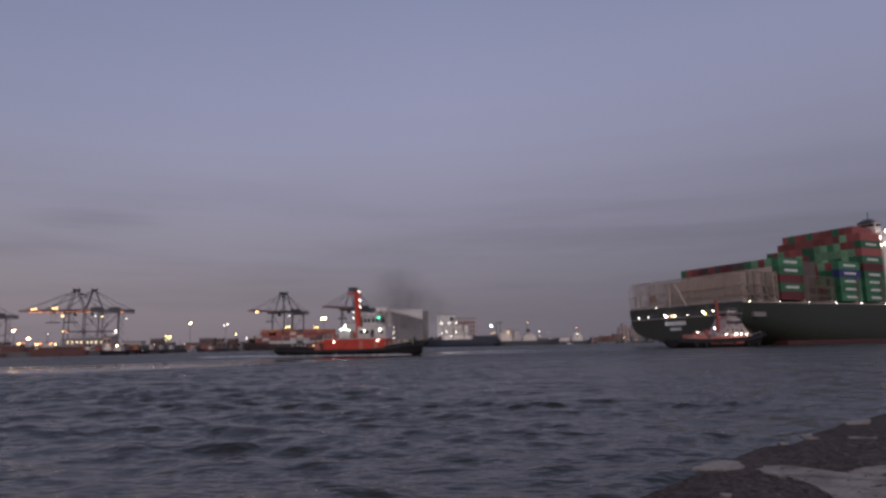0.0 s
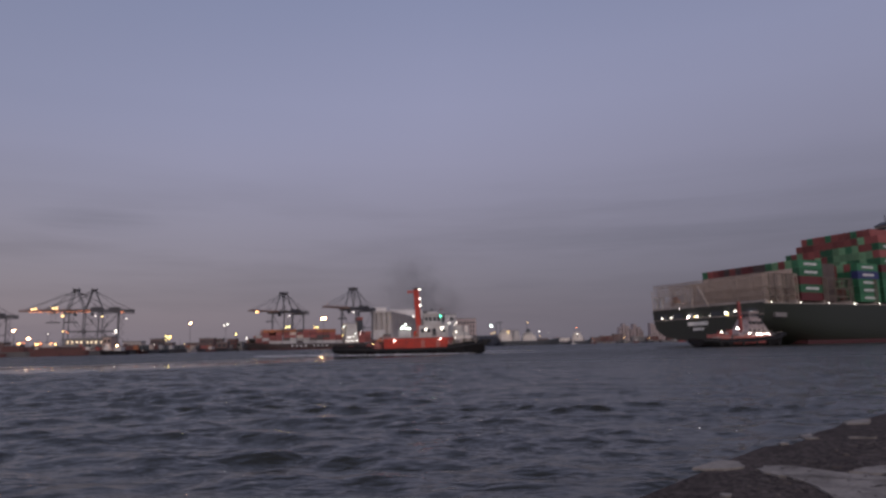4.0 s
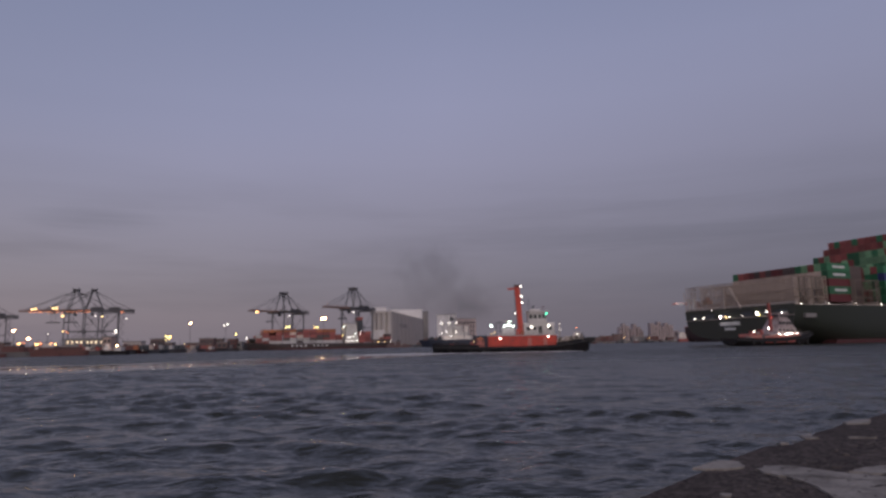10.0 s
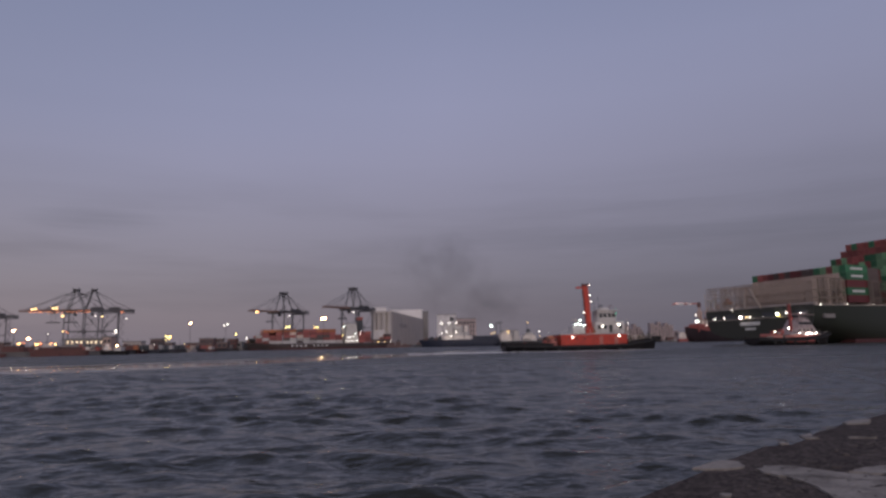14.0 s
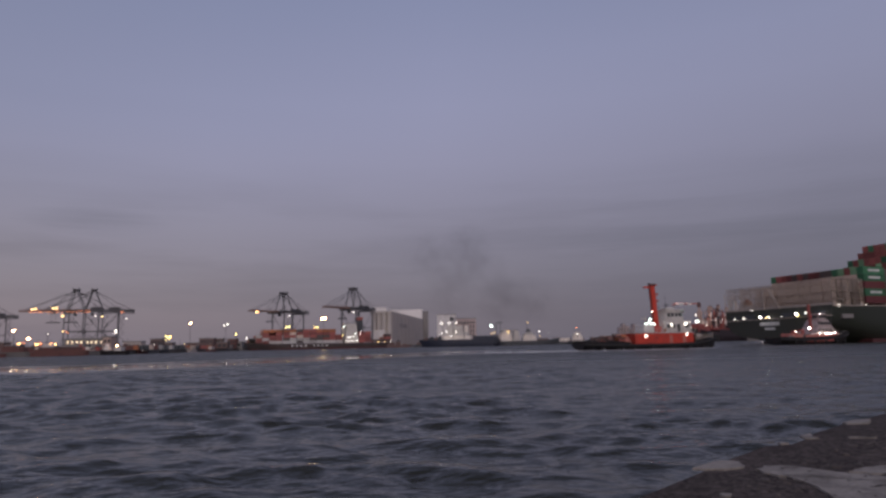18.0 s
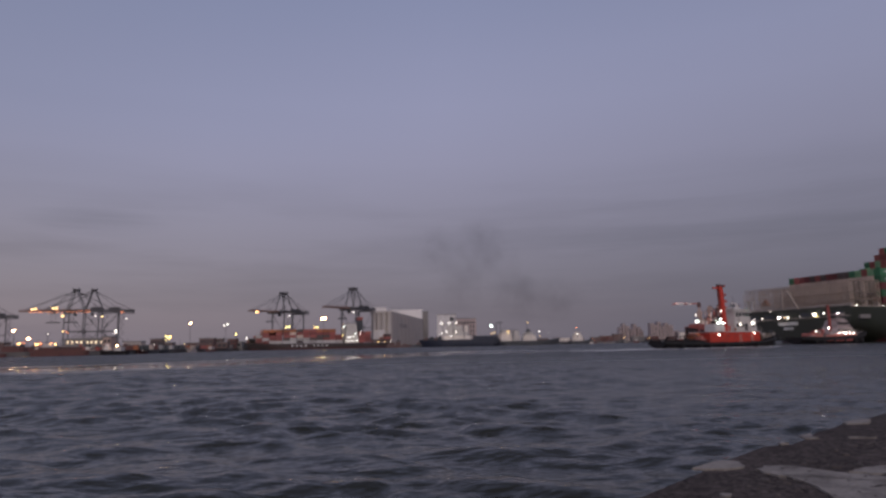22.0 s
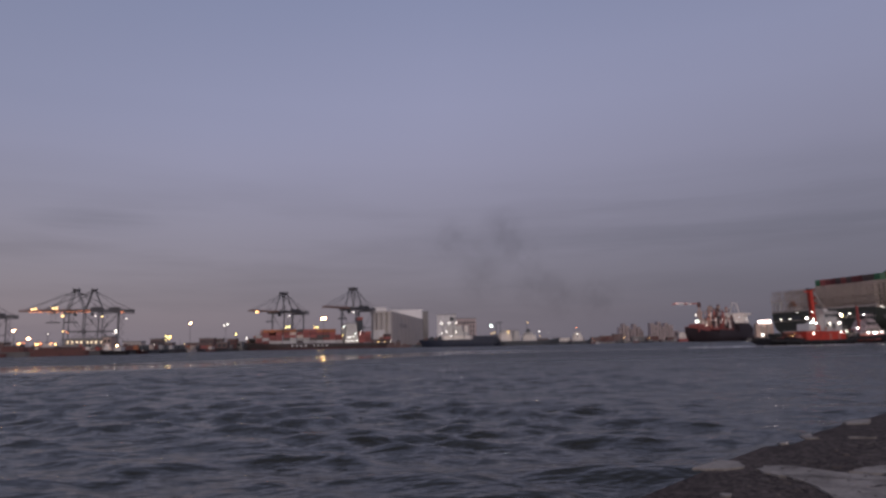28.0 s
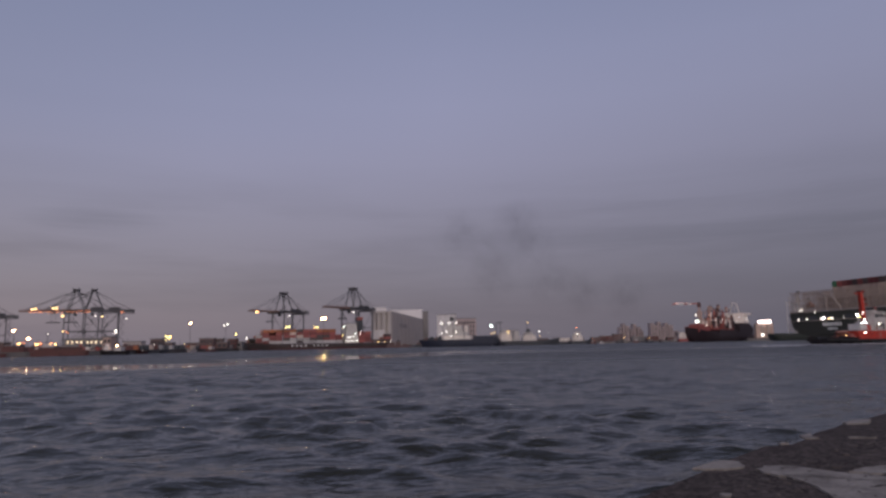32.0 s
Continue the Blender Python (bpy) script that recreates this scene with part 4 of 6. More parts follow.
                put_box({"G": BOX_GREEN, "R": BOX_RED, "N": BOX_BLUE, "B": BOX_BROWN, "P": BOX_PALE, "D": BOX_DULL, "X": BOX_DEEP}[ch], 18.9 + 14.4 * (b - 1) + (3.0 if b > 2 else 0), -HB + 0.9 + r * 2.5, DECK + 1.15 + k * 2.72, c)
    # cargo forward of the deckhouse, joined stacks
    bm = bmesh.new()
    for b in range(7, 18):
        for r in range(0, 19):
            top = rng.choice((6, 7, 8, 7, 8))
            if abs(r - 9) * 2.5 < gz(16.9 + 14.4 * (b - 1), (240, 25), (300, 16)):
                bx(bm, 16.9 + 14.4 * (b - 1), -HB + 0.9 + r * 2.5, DECK + 0.35, 29.1 + 14.4 * (b - 1), -HB + 3.34 + r * 2.5, DECK + 0.35 + top * 2.6)
    tagged(part("forward_cargo", bm, C_RED, c, "stacked containers on the fore deck"), kind="stuff")
    # deckhouse
    part("deckhouse", boxes((78.2, -24, DECK, 92, 16, 39.6), bevel=0.15), CREAM, c)
    part("bridge", boxes((77.8, -22.4, 39.6, 81.5, -15.8, 43.5), bevel=0.15), CREAM, c, "white bridge wing")
    part("bridge_windows", boxes((77.7, -22.0, 41.9, 77.9, -16.2, 42.9), (78.2, -22.46, 41.9, 81.2, -22.3, 42.9)), GLASS, c)
    bm = bmesh.new()
    bmesh.ops.create_cone(bm, cap_ends=True, segments=4, radius1=4.3, radius2=1.4, depth=1.5, matrix=Matrix.Translation((79.6, -19.1, 44.25)) @ Euler((0, 0, radians(45))).to_matrix().to_4x4())
    part("bridge_roof", bm, DARKSTEEL, c)
    for k in range(7):
        part("deck_edge", boxes((77.8, -23, DECK + 3.2 + k * 3.4, 92.3, 15.5, DECK + 3.4 + k * 3.4)), WHITE, c)
        for j in range(7):
            part("cabin_window", boxes((78.1, -14.5 + j * 4.0, DECK + 1.4 + k * 3.4, 78.3, -13.2 + j * 4.0, DECK + 2.5 + k * 3.4)), GLASS, c)
    for y, z in ((-23.6, 37.4), (-23.9, 34.6)):
        lamp((77.6, y, z), 0.42, L_WHITE, c, "house_lamp")
    part("wing_mast", shape(rod, (79.6, -19.1, 44.8), (79.6, -19.1, 47.6), 0.15), DARKSTEEL, c)
    part("funnel", boxes((93, -7, DECK, 101, 7, 44), bevel=0.5), GREENHULL, c)
    # lights along deck and stern
    for k in range(6):
        lamp((15.6 + 14.4 * k - 13.3, -HB - 0.1, DECK + 0.35), 0.17 if k in (1, 2) else 0.23, L_SOFT if k in (1, 2) else L_WHITE, c, "deck_lamp")
    for y, z, r, m in ((18.8, 10.3, 0.30, L_SOFT), (14.3, 10.4, 0.30, L_SOFT), (10.2, 13.2, 0.2, L_SOFT), (6.3, 10.4, 0.37, L_BEAM), (3.6, 10.2, 0.24, L_WARM), (2.2, 10.2, 0.32, L_WHITE), (-9.6, 10.9, 0.34, L_BEAM), (-10.3, 10.3, 0.34, L_YELLOW), (-13.6, 11.0, 0.30, L_WHITE), (-19.4, 10.4, 0.30, L_BEAM), (-3.3, 10.2, 0.18, L_SOFT)):
        lamp((-0.8, y, z), r, m, c, "stern_lamp")
        part("lamp_arm", beams(0.08, ((-0.1, y, z), (-0.75, y, z))), DARKSTEEL, c)
    for p in ((78.0, -23.2, 37.6), (79.6, -24.2, 35.2), (81.0, -24.2, 40.0)):
        lamp(p, 0.5, L_WHITE, c, "house_lamp")
    # rescue boat in its davit on the port quarter
    boat = part("rescue_boat", boxes((3.2, 15.6, DECK + 3.0, 6.0, 17.6, DECK + 4.6), (3.8, 16.0, DECK + 4.6, 5.2, 17.2, DECK + 5.3), bevel=0.35), C_ORANGE, c, "orange rescue boat")
    part("davit", beams(0.24, ((3.6, 18.4, DECK), (3.6, 18.4, DECK + 6.4)), ((5.6, 18.4, DECK), (5.6, 18.4, DECK + 6.4)), ((3.6, 18.4, DECK + 6.4), (3.6, 16.4, DECK + 6.8)), ((5.6, 18.4, DECK + 6.4), (5.6, 16.4, DECK + 6.8)), ((3.6, 16.4, DECK + 6.8), (5.6, 16.4, DECK + 6.8))), WHITE, boat)
    for y in (20.2, 22.6):
        part("vent_post", boxes((0.5, y - 0.5, DECK, 1.4, y + 0.5, DECK + 4.2), (0.3, y - 0.8, DECK + 4.2, 1.6, y + 0.8, DECK + 5.2), bevel=0.1), WHITE, c)
    part("ensign_staff", shape(rod, (0.2, HB - 1, DECK), (-0.3, HB - 1, DECK + 8), 0.16), STEEL, c)
    return c


container_vessel = container_ship()


# ---- harbour tugs ----
def tug(kind):
    """Origin under the funnel at the waterline, bow towards +x."""
    lead = kind == "lead"
    c = thing("tugboat", pose(0, 0, 0), "red and white tug with black hull and tall red funnel" if lead else "white and red harbour tug pushing beside the container ship", "tugboat", "harbour tugs")
    half = 5.0
    st = []
    bow, stern = (16.4, -21.0) if lead else (16.0, -16.4)
    sheer = ((-21.0, 1.6), (-10, 1.3), (2, 1.3), (8, 1.5), (bow, 2.6)) if lead else ((stern, 2.0), (-10, 1.6), (0, 1.75), (8, 2.2), (bow, 3.6))
    for x in (stern, stern + 1.1, stern + 4.0, -10, 0, 8, 12, bow - 2.1, bow - 0.6, bow):
        hd = gz(x, (stern, 3.2), (stern + 2.6, 4.6), (-10, half), (6, half), (12, 4.1), (bow - 1.6, 2.3), (bow, 0.7))
        st.append((x, gz(x, *sheer), gz(x, (stern, 0.2), (stern + 4.6, -1), (12, -2), (bow, 0.4)), hd, hd * 0.86))
    part("hull", shape(loft, st, n=8, p=3.0), BLACK, c)
    # rubbing fender all round
    for s in (-1, 1):
        bm = bmesh.new()
        for a, b in zip(st, st[1:]):
            rod(bm, (a[0], s * (a[3] + 0.1), a[1] - 0.25), (b[0], s * (b[3] + 0.1), b[1] - 0.25), 0.3, seg=8)
        part("fender", bm, RUBBER, c)
    part("bow_fender", shape(rod, (bow + 0.3, -1.5, sheer[-1][1] - 0.2), (bow + 0.3, 1.5, sheer[-1][1] - 0.2), 0.6, seg=14), RUBBER, c)
    for x in (stern + 4, -12, -9, -4, 1, 6, 10.5):
        for s in (-1, 1):
            h = gz(x, (-20.6, 3.2), (-18, 4.6), (-10, half), (6, half), (12, 3.9), (15, 2.2))
            bm = bmesh.new()
            rod(bm, (x, s * (h + 0.05), 0.4 if lead else 0.8), (x, s * (h + 0.4), 0.4 if lead else 0.8), 0.42 if lead else 0.5, seg=12)
            part("tyre", bm, RUBBER, c)
    for s in (-1, 1):
        bm = bmesh.new()
        for a, b in zip(st, st[1:]):
            low = lead and a[0] > -11 and b[0] < 9
            beam(bm, (a[0], s * (a[3] - 0.12), a[1] + (0.05 if low else 0.3)), (b[0], s * (b[3] - 0.12), b[1] + (0.05 if low else 0.3)), 0.12, 0.25 if low else 0.75)
        part("bulwark", bm, BLACK, c)
    if lead:
        part("deckhouse", boxes((-7.8, -3.6, 0.6, 8.4, 3.6, 3.95), bevel=0.12), RED, c, "red painted deckhouse")
        part("deckhouse_edge", boxes((-8.0, -3.75, 3.95, 8.6, 3.75, 4.1)), WHITE, c)
        for x in (1.5, 5.2):
            part("door", boxes((x, -3.66, 1.2, x + 0.9, -3.5, 3.4)), LITRED, c, "pinkish door")
        for x in (-6, -4, -2):
            part("porthole", shape(rod, (x, -3.64, 2.9), (x, -3.5, 2.9), 0.2, seg=12), GLASS, c)
        part("accommodation", boxes((0.9, -3.0, 4.1, 8.0, 3.0, 6.9), bevel=0.12), WHITE, c)
        wh = part("wheelhouse", boxes((1.9, -2.3, 6.9, 6.3, 2.3, 9.5), bevel=0.15), WHITE, c)
        for x in (2.2, 3.2, 4.3, 5.3):
            part("window", boxes((x, -2.34, 7.8, x + 0.75, -2.2, 8.9)), GLASS, wh)
            part("window", boxes((x, 2.2, 7.8, x + 0.75, 2.34, 8.9)), GLASS, wh)
        part("window", boxes((6.25, -2.0, 7.8, 6.35, 2.0, 8.9)), GLASS, wh)
        part("roof", boxes((1.6, -2.6, 9.5, 6.7, 2.6, 9.66), (2.6, -1.2, 9.66, 5.0, 1.2, 10.2)), WHITE, wh)
        part("radar", boxes((3.2, -0.9, 10.8, 3.6, 0.9, 11.0), (3.3, -0.1, 10.2, 3.5, 0.1, 10.8)), DARKSTEEL, wh)
        part("side_door", boxes((4.2, -3.06, 4.3, 5.1, -2.9, 6.1)), GLASS, c, "dark side door")
        bm = bmesh.new()
        beam(bm, (0.5, 0, 1.7), (-0.35, 0, 15.7), 1.05, 1.15)
        part("funnel_mast", bm, RED, c, "tall red box-section funnel mast")
        part("mast_arm", beams(0.42, ((-0.2, 0, 15.4), (-2.6, 0, 15.3))), RED, c)
        part("mast_cap", boxes((-0.95, -0.65, 15.7, 0.35, 0.65, 16.2)), BRICKRED, c)
        part("funnel_base", boxes((-0.9, -1.5, 4.1, 1.4, 1.5, 5.6), bevel=0.2), RED, c)
        part("aft_house", boxes((-4.4, -2.0, 4.2, -1.5, 2.0, 6.0), bevel=0.15), WHITE, c)
        # the orange also carries the warm light on the winch
        part("towing_winch", shape(rod, (-9.6, -1.4, 2.9), (-9.6, 1.4, 2.9), 0.9, seg=16), C_ORANGE, c)
        part("lamp_post", beams(0.16, ((-3.2, -1, 6), (-3.2, -1, 8.0)), ((-4.4, -1, 7.6), (-1.6, -1, 7.0))), STEEL, c)
        bm = bmesh.new()
        for x in np.arange(-7.8, -0.5, 1.2):
            beam(bm, (x, -3.6, 4.1), (x, -3.6, 5.1), 0.07)
        for z in (4.7, 5.2):
            beam(bm, (-7.4, -3.6, z), (-1, -3.6, z), 0.06)
        part("rail", bm, WHITE, c)
        for s in (-1, 1):
            bm = bmesh.new()
            xs = np.arange(8.3, 15.0, 1.05)
            hs = [s * gz(x, (8, 4.6), (12, 3.9), (14.8, 2.2)) for x in xs]
            for k, (x, h) in enumerate(zip(xs, hs)):
                beam(bm, (x, h, gz(x, *sheer) - 0.1), (x, h, gz(x, *sheer) + 1.5), 0.09)
                if k:
                    for z in (0.8, 1.4):
                        beam(bm, (xs[k - 1], hs[k - 1], gz(xs[k - 1], *sheer) + z), (x, h, gz(x, *sheer) + z), 0.07)
            part("bow_rail", bm, STEEL, c)
        part("rope_pile", boxes((9.0, -2.4, 1.2, 10.4, 2.4, 2.6), bevel=0.4), STEEL, c)
        part("bitts", boxes((13.2, -0.9, 2.0, 13.8, 0.9, 3.7), bevel=0.15), DARKSTEEL, c)
        part("bow_roller", boxes((bow - 0.4, -1.0, 2.5, bow + 1.6, 1.0, 3.3), bevel=0.25), RUBBER, c)
        part("fire_monitor", beams(0.14, ((5.6, 0, 10.2), (5.6, 0, 10.7)), ((5.5, 0, 10.7), (6.3, 0, 10.9))), BRICKRED, c)
        # quarter bulwark and gear over the round stern
        for s in (-1, 1):
            part("quarter_bulwark", beams(0.16, *[((x, s * w, 1.2), (x, s * w, 2.5)) for x, w in ((-20.4, 3.2), (-19.0, 4.3), (-17.0, 4.6), (-15.0, 4.7))], ((-20.4, s * 3.2, 2.5), (-19.0, s * 4.3, 2.5)), ((-19.0, s * 4.3, 2.5), (-15.0, s * 4.7, 2.3)), ((-15.0, s * 4.7, 2.3), (-9.0, s * 4.9, 1.8))), BLACK, c)
        part("whip_aerial", beams(0.06, ((2.4, -1.6, 9.6), (2.2, -1.6, 13.0)), ((2.4, 1.6, 9.6), (2.2, 1.6, 12.4))), DARKSTEEL, c)
        part("life_ring", shape(rod, (0.3, -3.76, 4.6), (0.3, -3.66, 4.6), 0.38, seg=16), C_ORANGE, c)
        for s in (-1, 1):
            part("bridge_wing", boxes((2.2, s * 2.3, 6.9, 5.9, s * 3.2, 7.02), (2.2, s * 3.12, 7.02, 5.9, s * 3.2, 7.9)), WHITE, c)
            part("boarding_ladder", beams(0.07, ((0.7, s * 3.1, 4.1), (0.7, s * 3.1, 6.9)), ((0.4, s * 3.1, 4.1), (0.4, s * 3.1, 6.9)), ((0.4, s * 3.1, 4.8), (0.7, s * 3.1, 4.8)), ((0.4, s * 3.1, 5.5), (0.7, s * 3.1, 5.5)), ((0.4, s * 3.1, 6.2), (0.7, s * 3.1, 6.2))), STEEL, c)
        bm = bmesh.new()
        for z in np.arange(5.0, 15.4, 0.45):
            x = 0.5 - 0.85 * (z - 1.7) / 14.0
            beam(bm, (x - 0.72, -0.25, z), (x - 0.72, 0.25, z), 0.05)
        for s in (-0.25, 0.25):
            beam(bm, (-0.42, s, 5.0), (-1.05, s, 15.4), 0.06)
        part("mast_ladder", bm, BRICKRED, c)
        part("exhaust", shape(rod, (-0.7, 0.35, 15.9), (-0.75, 0.35, 16.4), 0.2, seg=10), DARKSTEEL, c)
        part("searchlight", shape(rod, (-1.2, -0.75, 9.3), (-0.95, -0.75, 9.3), 0.14, seg=12), L_SOFT, c)
        part("winch_frame", boxes((-10.8, -2.0, 0.7, -8.4, -1.6, 3.2), (-10.8, 1.6, 0.7, -8.4, 2.0, 3.2), (-10.8, -2.0, 3.2, -10.4, 2.0, 3.5), bevel=0.05), BRICKRED, c)
        for x, y, z, L, h, m in ((-19.4, -2.8, 1.2, 2.2, 1.0, MAROON), (-17.0, -3.6, 1.1, 1.6, 1.3, GEARRED), (-14.6, -3.2, 1.0, 1.8, 1.5, MAROON), (-12.2, -3.8, 0.9, 1.2, 1.8, GEARRED), (-10.4, -3.4, 0.9, 1.6, 2.1, LITRED)):
            part("deck_locker", boxes((x, y, z - 0.4, x + L, y + 1.4, z + h * 0.75), (x + 0.2, y + 0.2, z + h * 0.75, x + L * 0.7, y + 1.1, z + h), bevel=0.1), m, c)
        part("towing_hook", beams(0.25, ((-13.5, 0, 0.8), (-13.5, 0, 2.2)), ((-13.5, 0, 2.1), (-12.6, 0, 2.3))), DARKSTEEL, c)
        part("stern_bitts", boxes((-18.4, -1.6, 1.0, -17.9, -1.2, 2.4), (-18.4, 1.2, 1.0, -17.9, 1.6, 2.4), (-18.3, -1.9, 1.9, -18.0, 1.9, 2.15)), DARKSTEEL, c)
        part("towing_rail", beams(0.2, ((-15.2, -4.0, 0.9), (-15.2, -3.2, 3.0)), ((-15.2, 4.0, 0.9), (-15.2, 3.2, 3.0)), ((-15.2, -3.2, 3.0), (-15.2, 3.2, 3.0))), BLACK, c)
        part("anchor_winch", boxes((10.6, -1.2, 1.6, 13, 1.2, 3.6), bevel=0.3), STEEL, c)
        for x, y, z, L, h, m in ((8.9, -3.4, 1.3, 1.1, 2.2, CANVAS), (10.2, -2.6, 1.5, 0.9, 1.6, GRIMY), (11.4, -3.0, 1.7, 1.3, 1.9, CANVAS), (13.0, -1.9, 2.1, 0.8, 1.7, CANVAS), (14.3, -1.4, 2.4, 1.0, 1.9, DARKSTEEL), (-12.6, -2.6, 0.8, 1.4, 1.3, CANVAS), (-16.6, -2.0, 1.0, 1.2, 1.4, BRICKRED)):
            part("deck_gear", boxes((x, y, z, x + L, y + 1.2, z + h * 0.7), (x + 0.2, y + 0.2, z + h * 0.7, x + L * 0.6, y + 0.9, z + h), bevel=0.12), m, c)
        for x in (1.4, 2.9, 6.6):
            part("cabin_window", boxes((x, -3.06, 5.2, x + 0.8, -2.96, 6.0)), GLASS, c)
        part("boat_deck_rail", beams(0.07, *[((x, -3.65, 4.1), (x, -3.65, 5.1)) for x in np.arange(0.5, 9.2, 1.2)], ((0.5, -3.65, 5.1), (9.1, -3.65, 5.1)), ((0.5, -3.65, 4.6), (9.1, -3.65, 4.6))), STEEL, c)
        part("foremast", shape(rod, (9.4, -1, 1.6), (9.4, -1, 7.2), 0.1), STEEL, c)
        for z in (15.8, 13.5, 11.9):
            lamp((0.75 - (z - 11.9) * 0.06, -0.66, z), 0.22, L_WHITE, c, "mast_lamp")
        # small lamp added to brighten the winch
        lamp((-11.2, -2.0, 2.6), 0.13, L_WARM, c, "added_winch_lamp")
        for z in (15.8, 13.5, 11.9):
            part("light_screen", boxes((0.50 - (z - 11.9) * 0.06, -1.3, z - 0.24, 0.54 - (z - 11.9) * 0.06, -0.42, z + 0.24)), RED, c)
        part("light_screen", boxes((5.86, -3.8, 8.68, 5.92, -2.3, 9.34)), WHITE, c)
        lamp((6.2, -2.5, 9.0), 0.27, L_GREEN, c, "starboard_light", "green starboard light")
        lamp((2.6, -3.2, 5.9), 0.25, L_SOFT, c, "deck_lamp")
        lamp((6.6, -3.2, 6.1), 0.30, L_WHITE, c, "deck_lamp")
        lamp((6.3, -3.8, 3.55), 0.25, L_WHITE, c, "deck_lamp")
        lamp((-5.0, -3.8, 3.3), 0.27, L_WHITE, c, "deck_lamp")
        for x, z in ((-3.8, 6.3), (-3.0, 6.5), (-2.4, 6.4), (-1.6, 6.2), (-2.6, 7.3)):
            lamp((x, -2.2, z), 0.21, L_MINT, c, "work_lamp")
        for z in (6.6, 5.3, 3.9):
            lamp((9.5, -1.0, z), 0.13, L_SOFT, c, "fore_lamp")
    else:
        part("deckhouse", boxes((-4, -3.7, 1.6, 9.0, 3.7, 3.6), bevel=0.12), GRIMY, c)
        for x0, x1, w, z0, x2, x3, w2, z1 in ((-0.4, 8.6, 3.3, 3.6, 0.8, 7.3, 2.9, 5.8), (0.9, 7.2, 2.85, 5.85, 2.0, 6.2, 2.4, 8.0)):
            bm = bmesh.new()
            v = [bm.verts.new(p) for p in ((x0, -w, z0), (x1, -w, z0), (x1, w, z0), (x0, w, z0), (x2, -w2, z1), (x3, -w2, z1), (x3, w2, z1), (x2, w2, z1))]
            for f in ((3, 2, 1, 0), (4, 5, 6, 7), (0, 1, 5, 4), (1, 2, 6, 5), (2, 3, 7, 6), (3, 0, 4, 7)):
                bm.faces.new([v[q] for q in f])
            part("accommodation", bm, GRIMY, c)
        for x in (0.9, 2.6, 4.3, 6.0):
            part("porthole", shape(rod, (x, -3.35, 4.6), (x, -2.9, 4.6), 0.36, seg=12), GLASS, c)
        wh = part("wheelhouse", boxes((2.3, -2.1, 8.0, 5.9, 2.1, 10.0), bevel=0.25), GRIMY, c)
        for x in (2.5, 3.4, 4.3, 5.1):
            part("window", boxes((x, -2.14, 8.6, x + 0.65, -2.0, 9.5)), GLASS, wh)
        part("window", boxes((2.25, -1.7, 8.6, 2.35, 1.7, 9.5)), GLASS, wh)
        part("roof", boxes((2.2, -2.2, 10.0, 6.0, 2.2, 10.14)), GRIMY, wh)
        for x in (1.3, 2.7, 4.1, 5.5):
            part("cabin_window", boxes((x, -2.9, 6.4, x + 0.9, -2.5, 7.2)), GLASS, c)
        part("door", boxes((-0.2, -3.74, 1.8, 0.7, -3.66, 3.4), (7.4, -3.74, 1.8, 8.2, -3.66, 3.4)), GEARRED, c)
        part("house_rail", beams(0.08, *[((x, -3.6, 3.6), (x, -3.6, 4.6)) for x in np.arange(-3.8, 9.0, 1.4)], ((-3.8, -3.6, 4.6), (8.9, -3.6, 4.6))), STEEL, c)
        for x, z, h in ((-9.6, 3.4, 1.1), (-7.8, 3.4, 0.8), (-6.2, 3.4, 1.5)):
            part("deck_locker", boxes((x, -2.4, z, x + 1.2, -1.0, z + h), bevel=0.1), GEARRED if h > 1 else GRIMY, c)
        part("radar", boxes((3.4, -0.7, 10.7, 3.7, 0.7, 10.9), (3.5, -0.1, 10.16, 3.6, 0.1, 10.7)), DARKSTEEL, wh)
        bm = bmesh.new()
        beam(bm, (0.2, -0.6, 3.6), (-0.2, -0.6, 13.2), 0.65, 0.7)
        part("funnel_mast", bm, GEARRED, c, "red box-section funnel mast")
        part("stripe", boxes((-6.1, -3.82, 1.5, 8.6, -3.68, 3.0)), LITRED, c, "red band along the house")
        part("aft_gear", boxes((-10.5, -2.2, 1.4, -5.5, 2.2, 3.6), bevel=0.3), LITRED, c)
        for s in (-1, 1):
            part("hull_band", boxes((-7.5, s * 5.12 - 0.05, 0.9, 4.5, s * 5.12 + 0.05, 1.6)), GEARRED, c, "red band on the hull side")
        part("whip_aerial", beams(0.06, ((3.6, -1.4, 10.1), (3.5, -1.4, 13.2))), DARKSTEEL, c)
        part("life_ring", shape(rod, (-1.6, -3.8, 2.9), (-1.6, -3.68, 2.9), 0.38, seg=16), C_ORANGE, c)
        part("winch", shape(rod, (-5.2, -1.5, 2.6), (-5.2, 1.5, 2.6), 0.8, seg=14), DARKSTEEL, c)
        for x in (-13.0, -12.0, -11.2):
            part("bollard", shape(rod, (x, -3.4, 1.5), (x, -3.4, 2.8), 0.28, seg=10), GRIMY, c)
        part("rail", beams(0.1, ((-14.5, -4.3, 2.8), (-6, -4.6, 2.6))), STEEL, c)
        part("rail", beams(0.1, ((8, -4.4, 3.3), (14.5, -2, 4.2))), STEEL, c)
        lamp((-3.6, -3.0, 5.2), 0.24, L_BEAM, c, "deck_lamp")
        for x in (-0.4, 2.6, 3.4, 4.8, 6.9):
            lamp((x, -4.05, 3.5), 0.17, L_BEAM, c, "deck_lamp")
        lamp((-9.6, -3.0, 4.2), 0.28, L_SOFT, c, "stern_lamp")
        lamp((0.1, -1.2, 8.6), 0.10, L_RED, c, "mast_lamp")
    return c


tug_lead = tug("lead")
tug_assist = tug("assist")


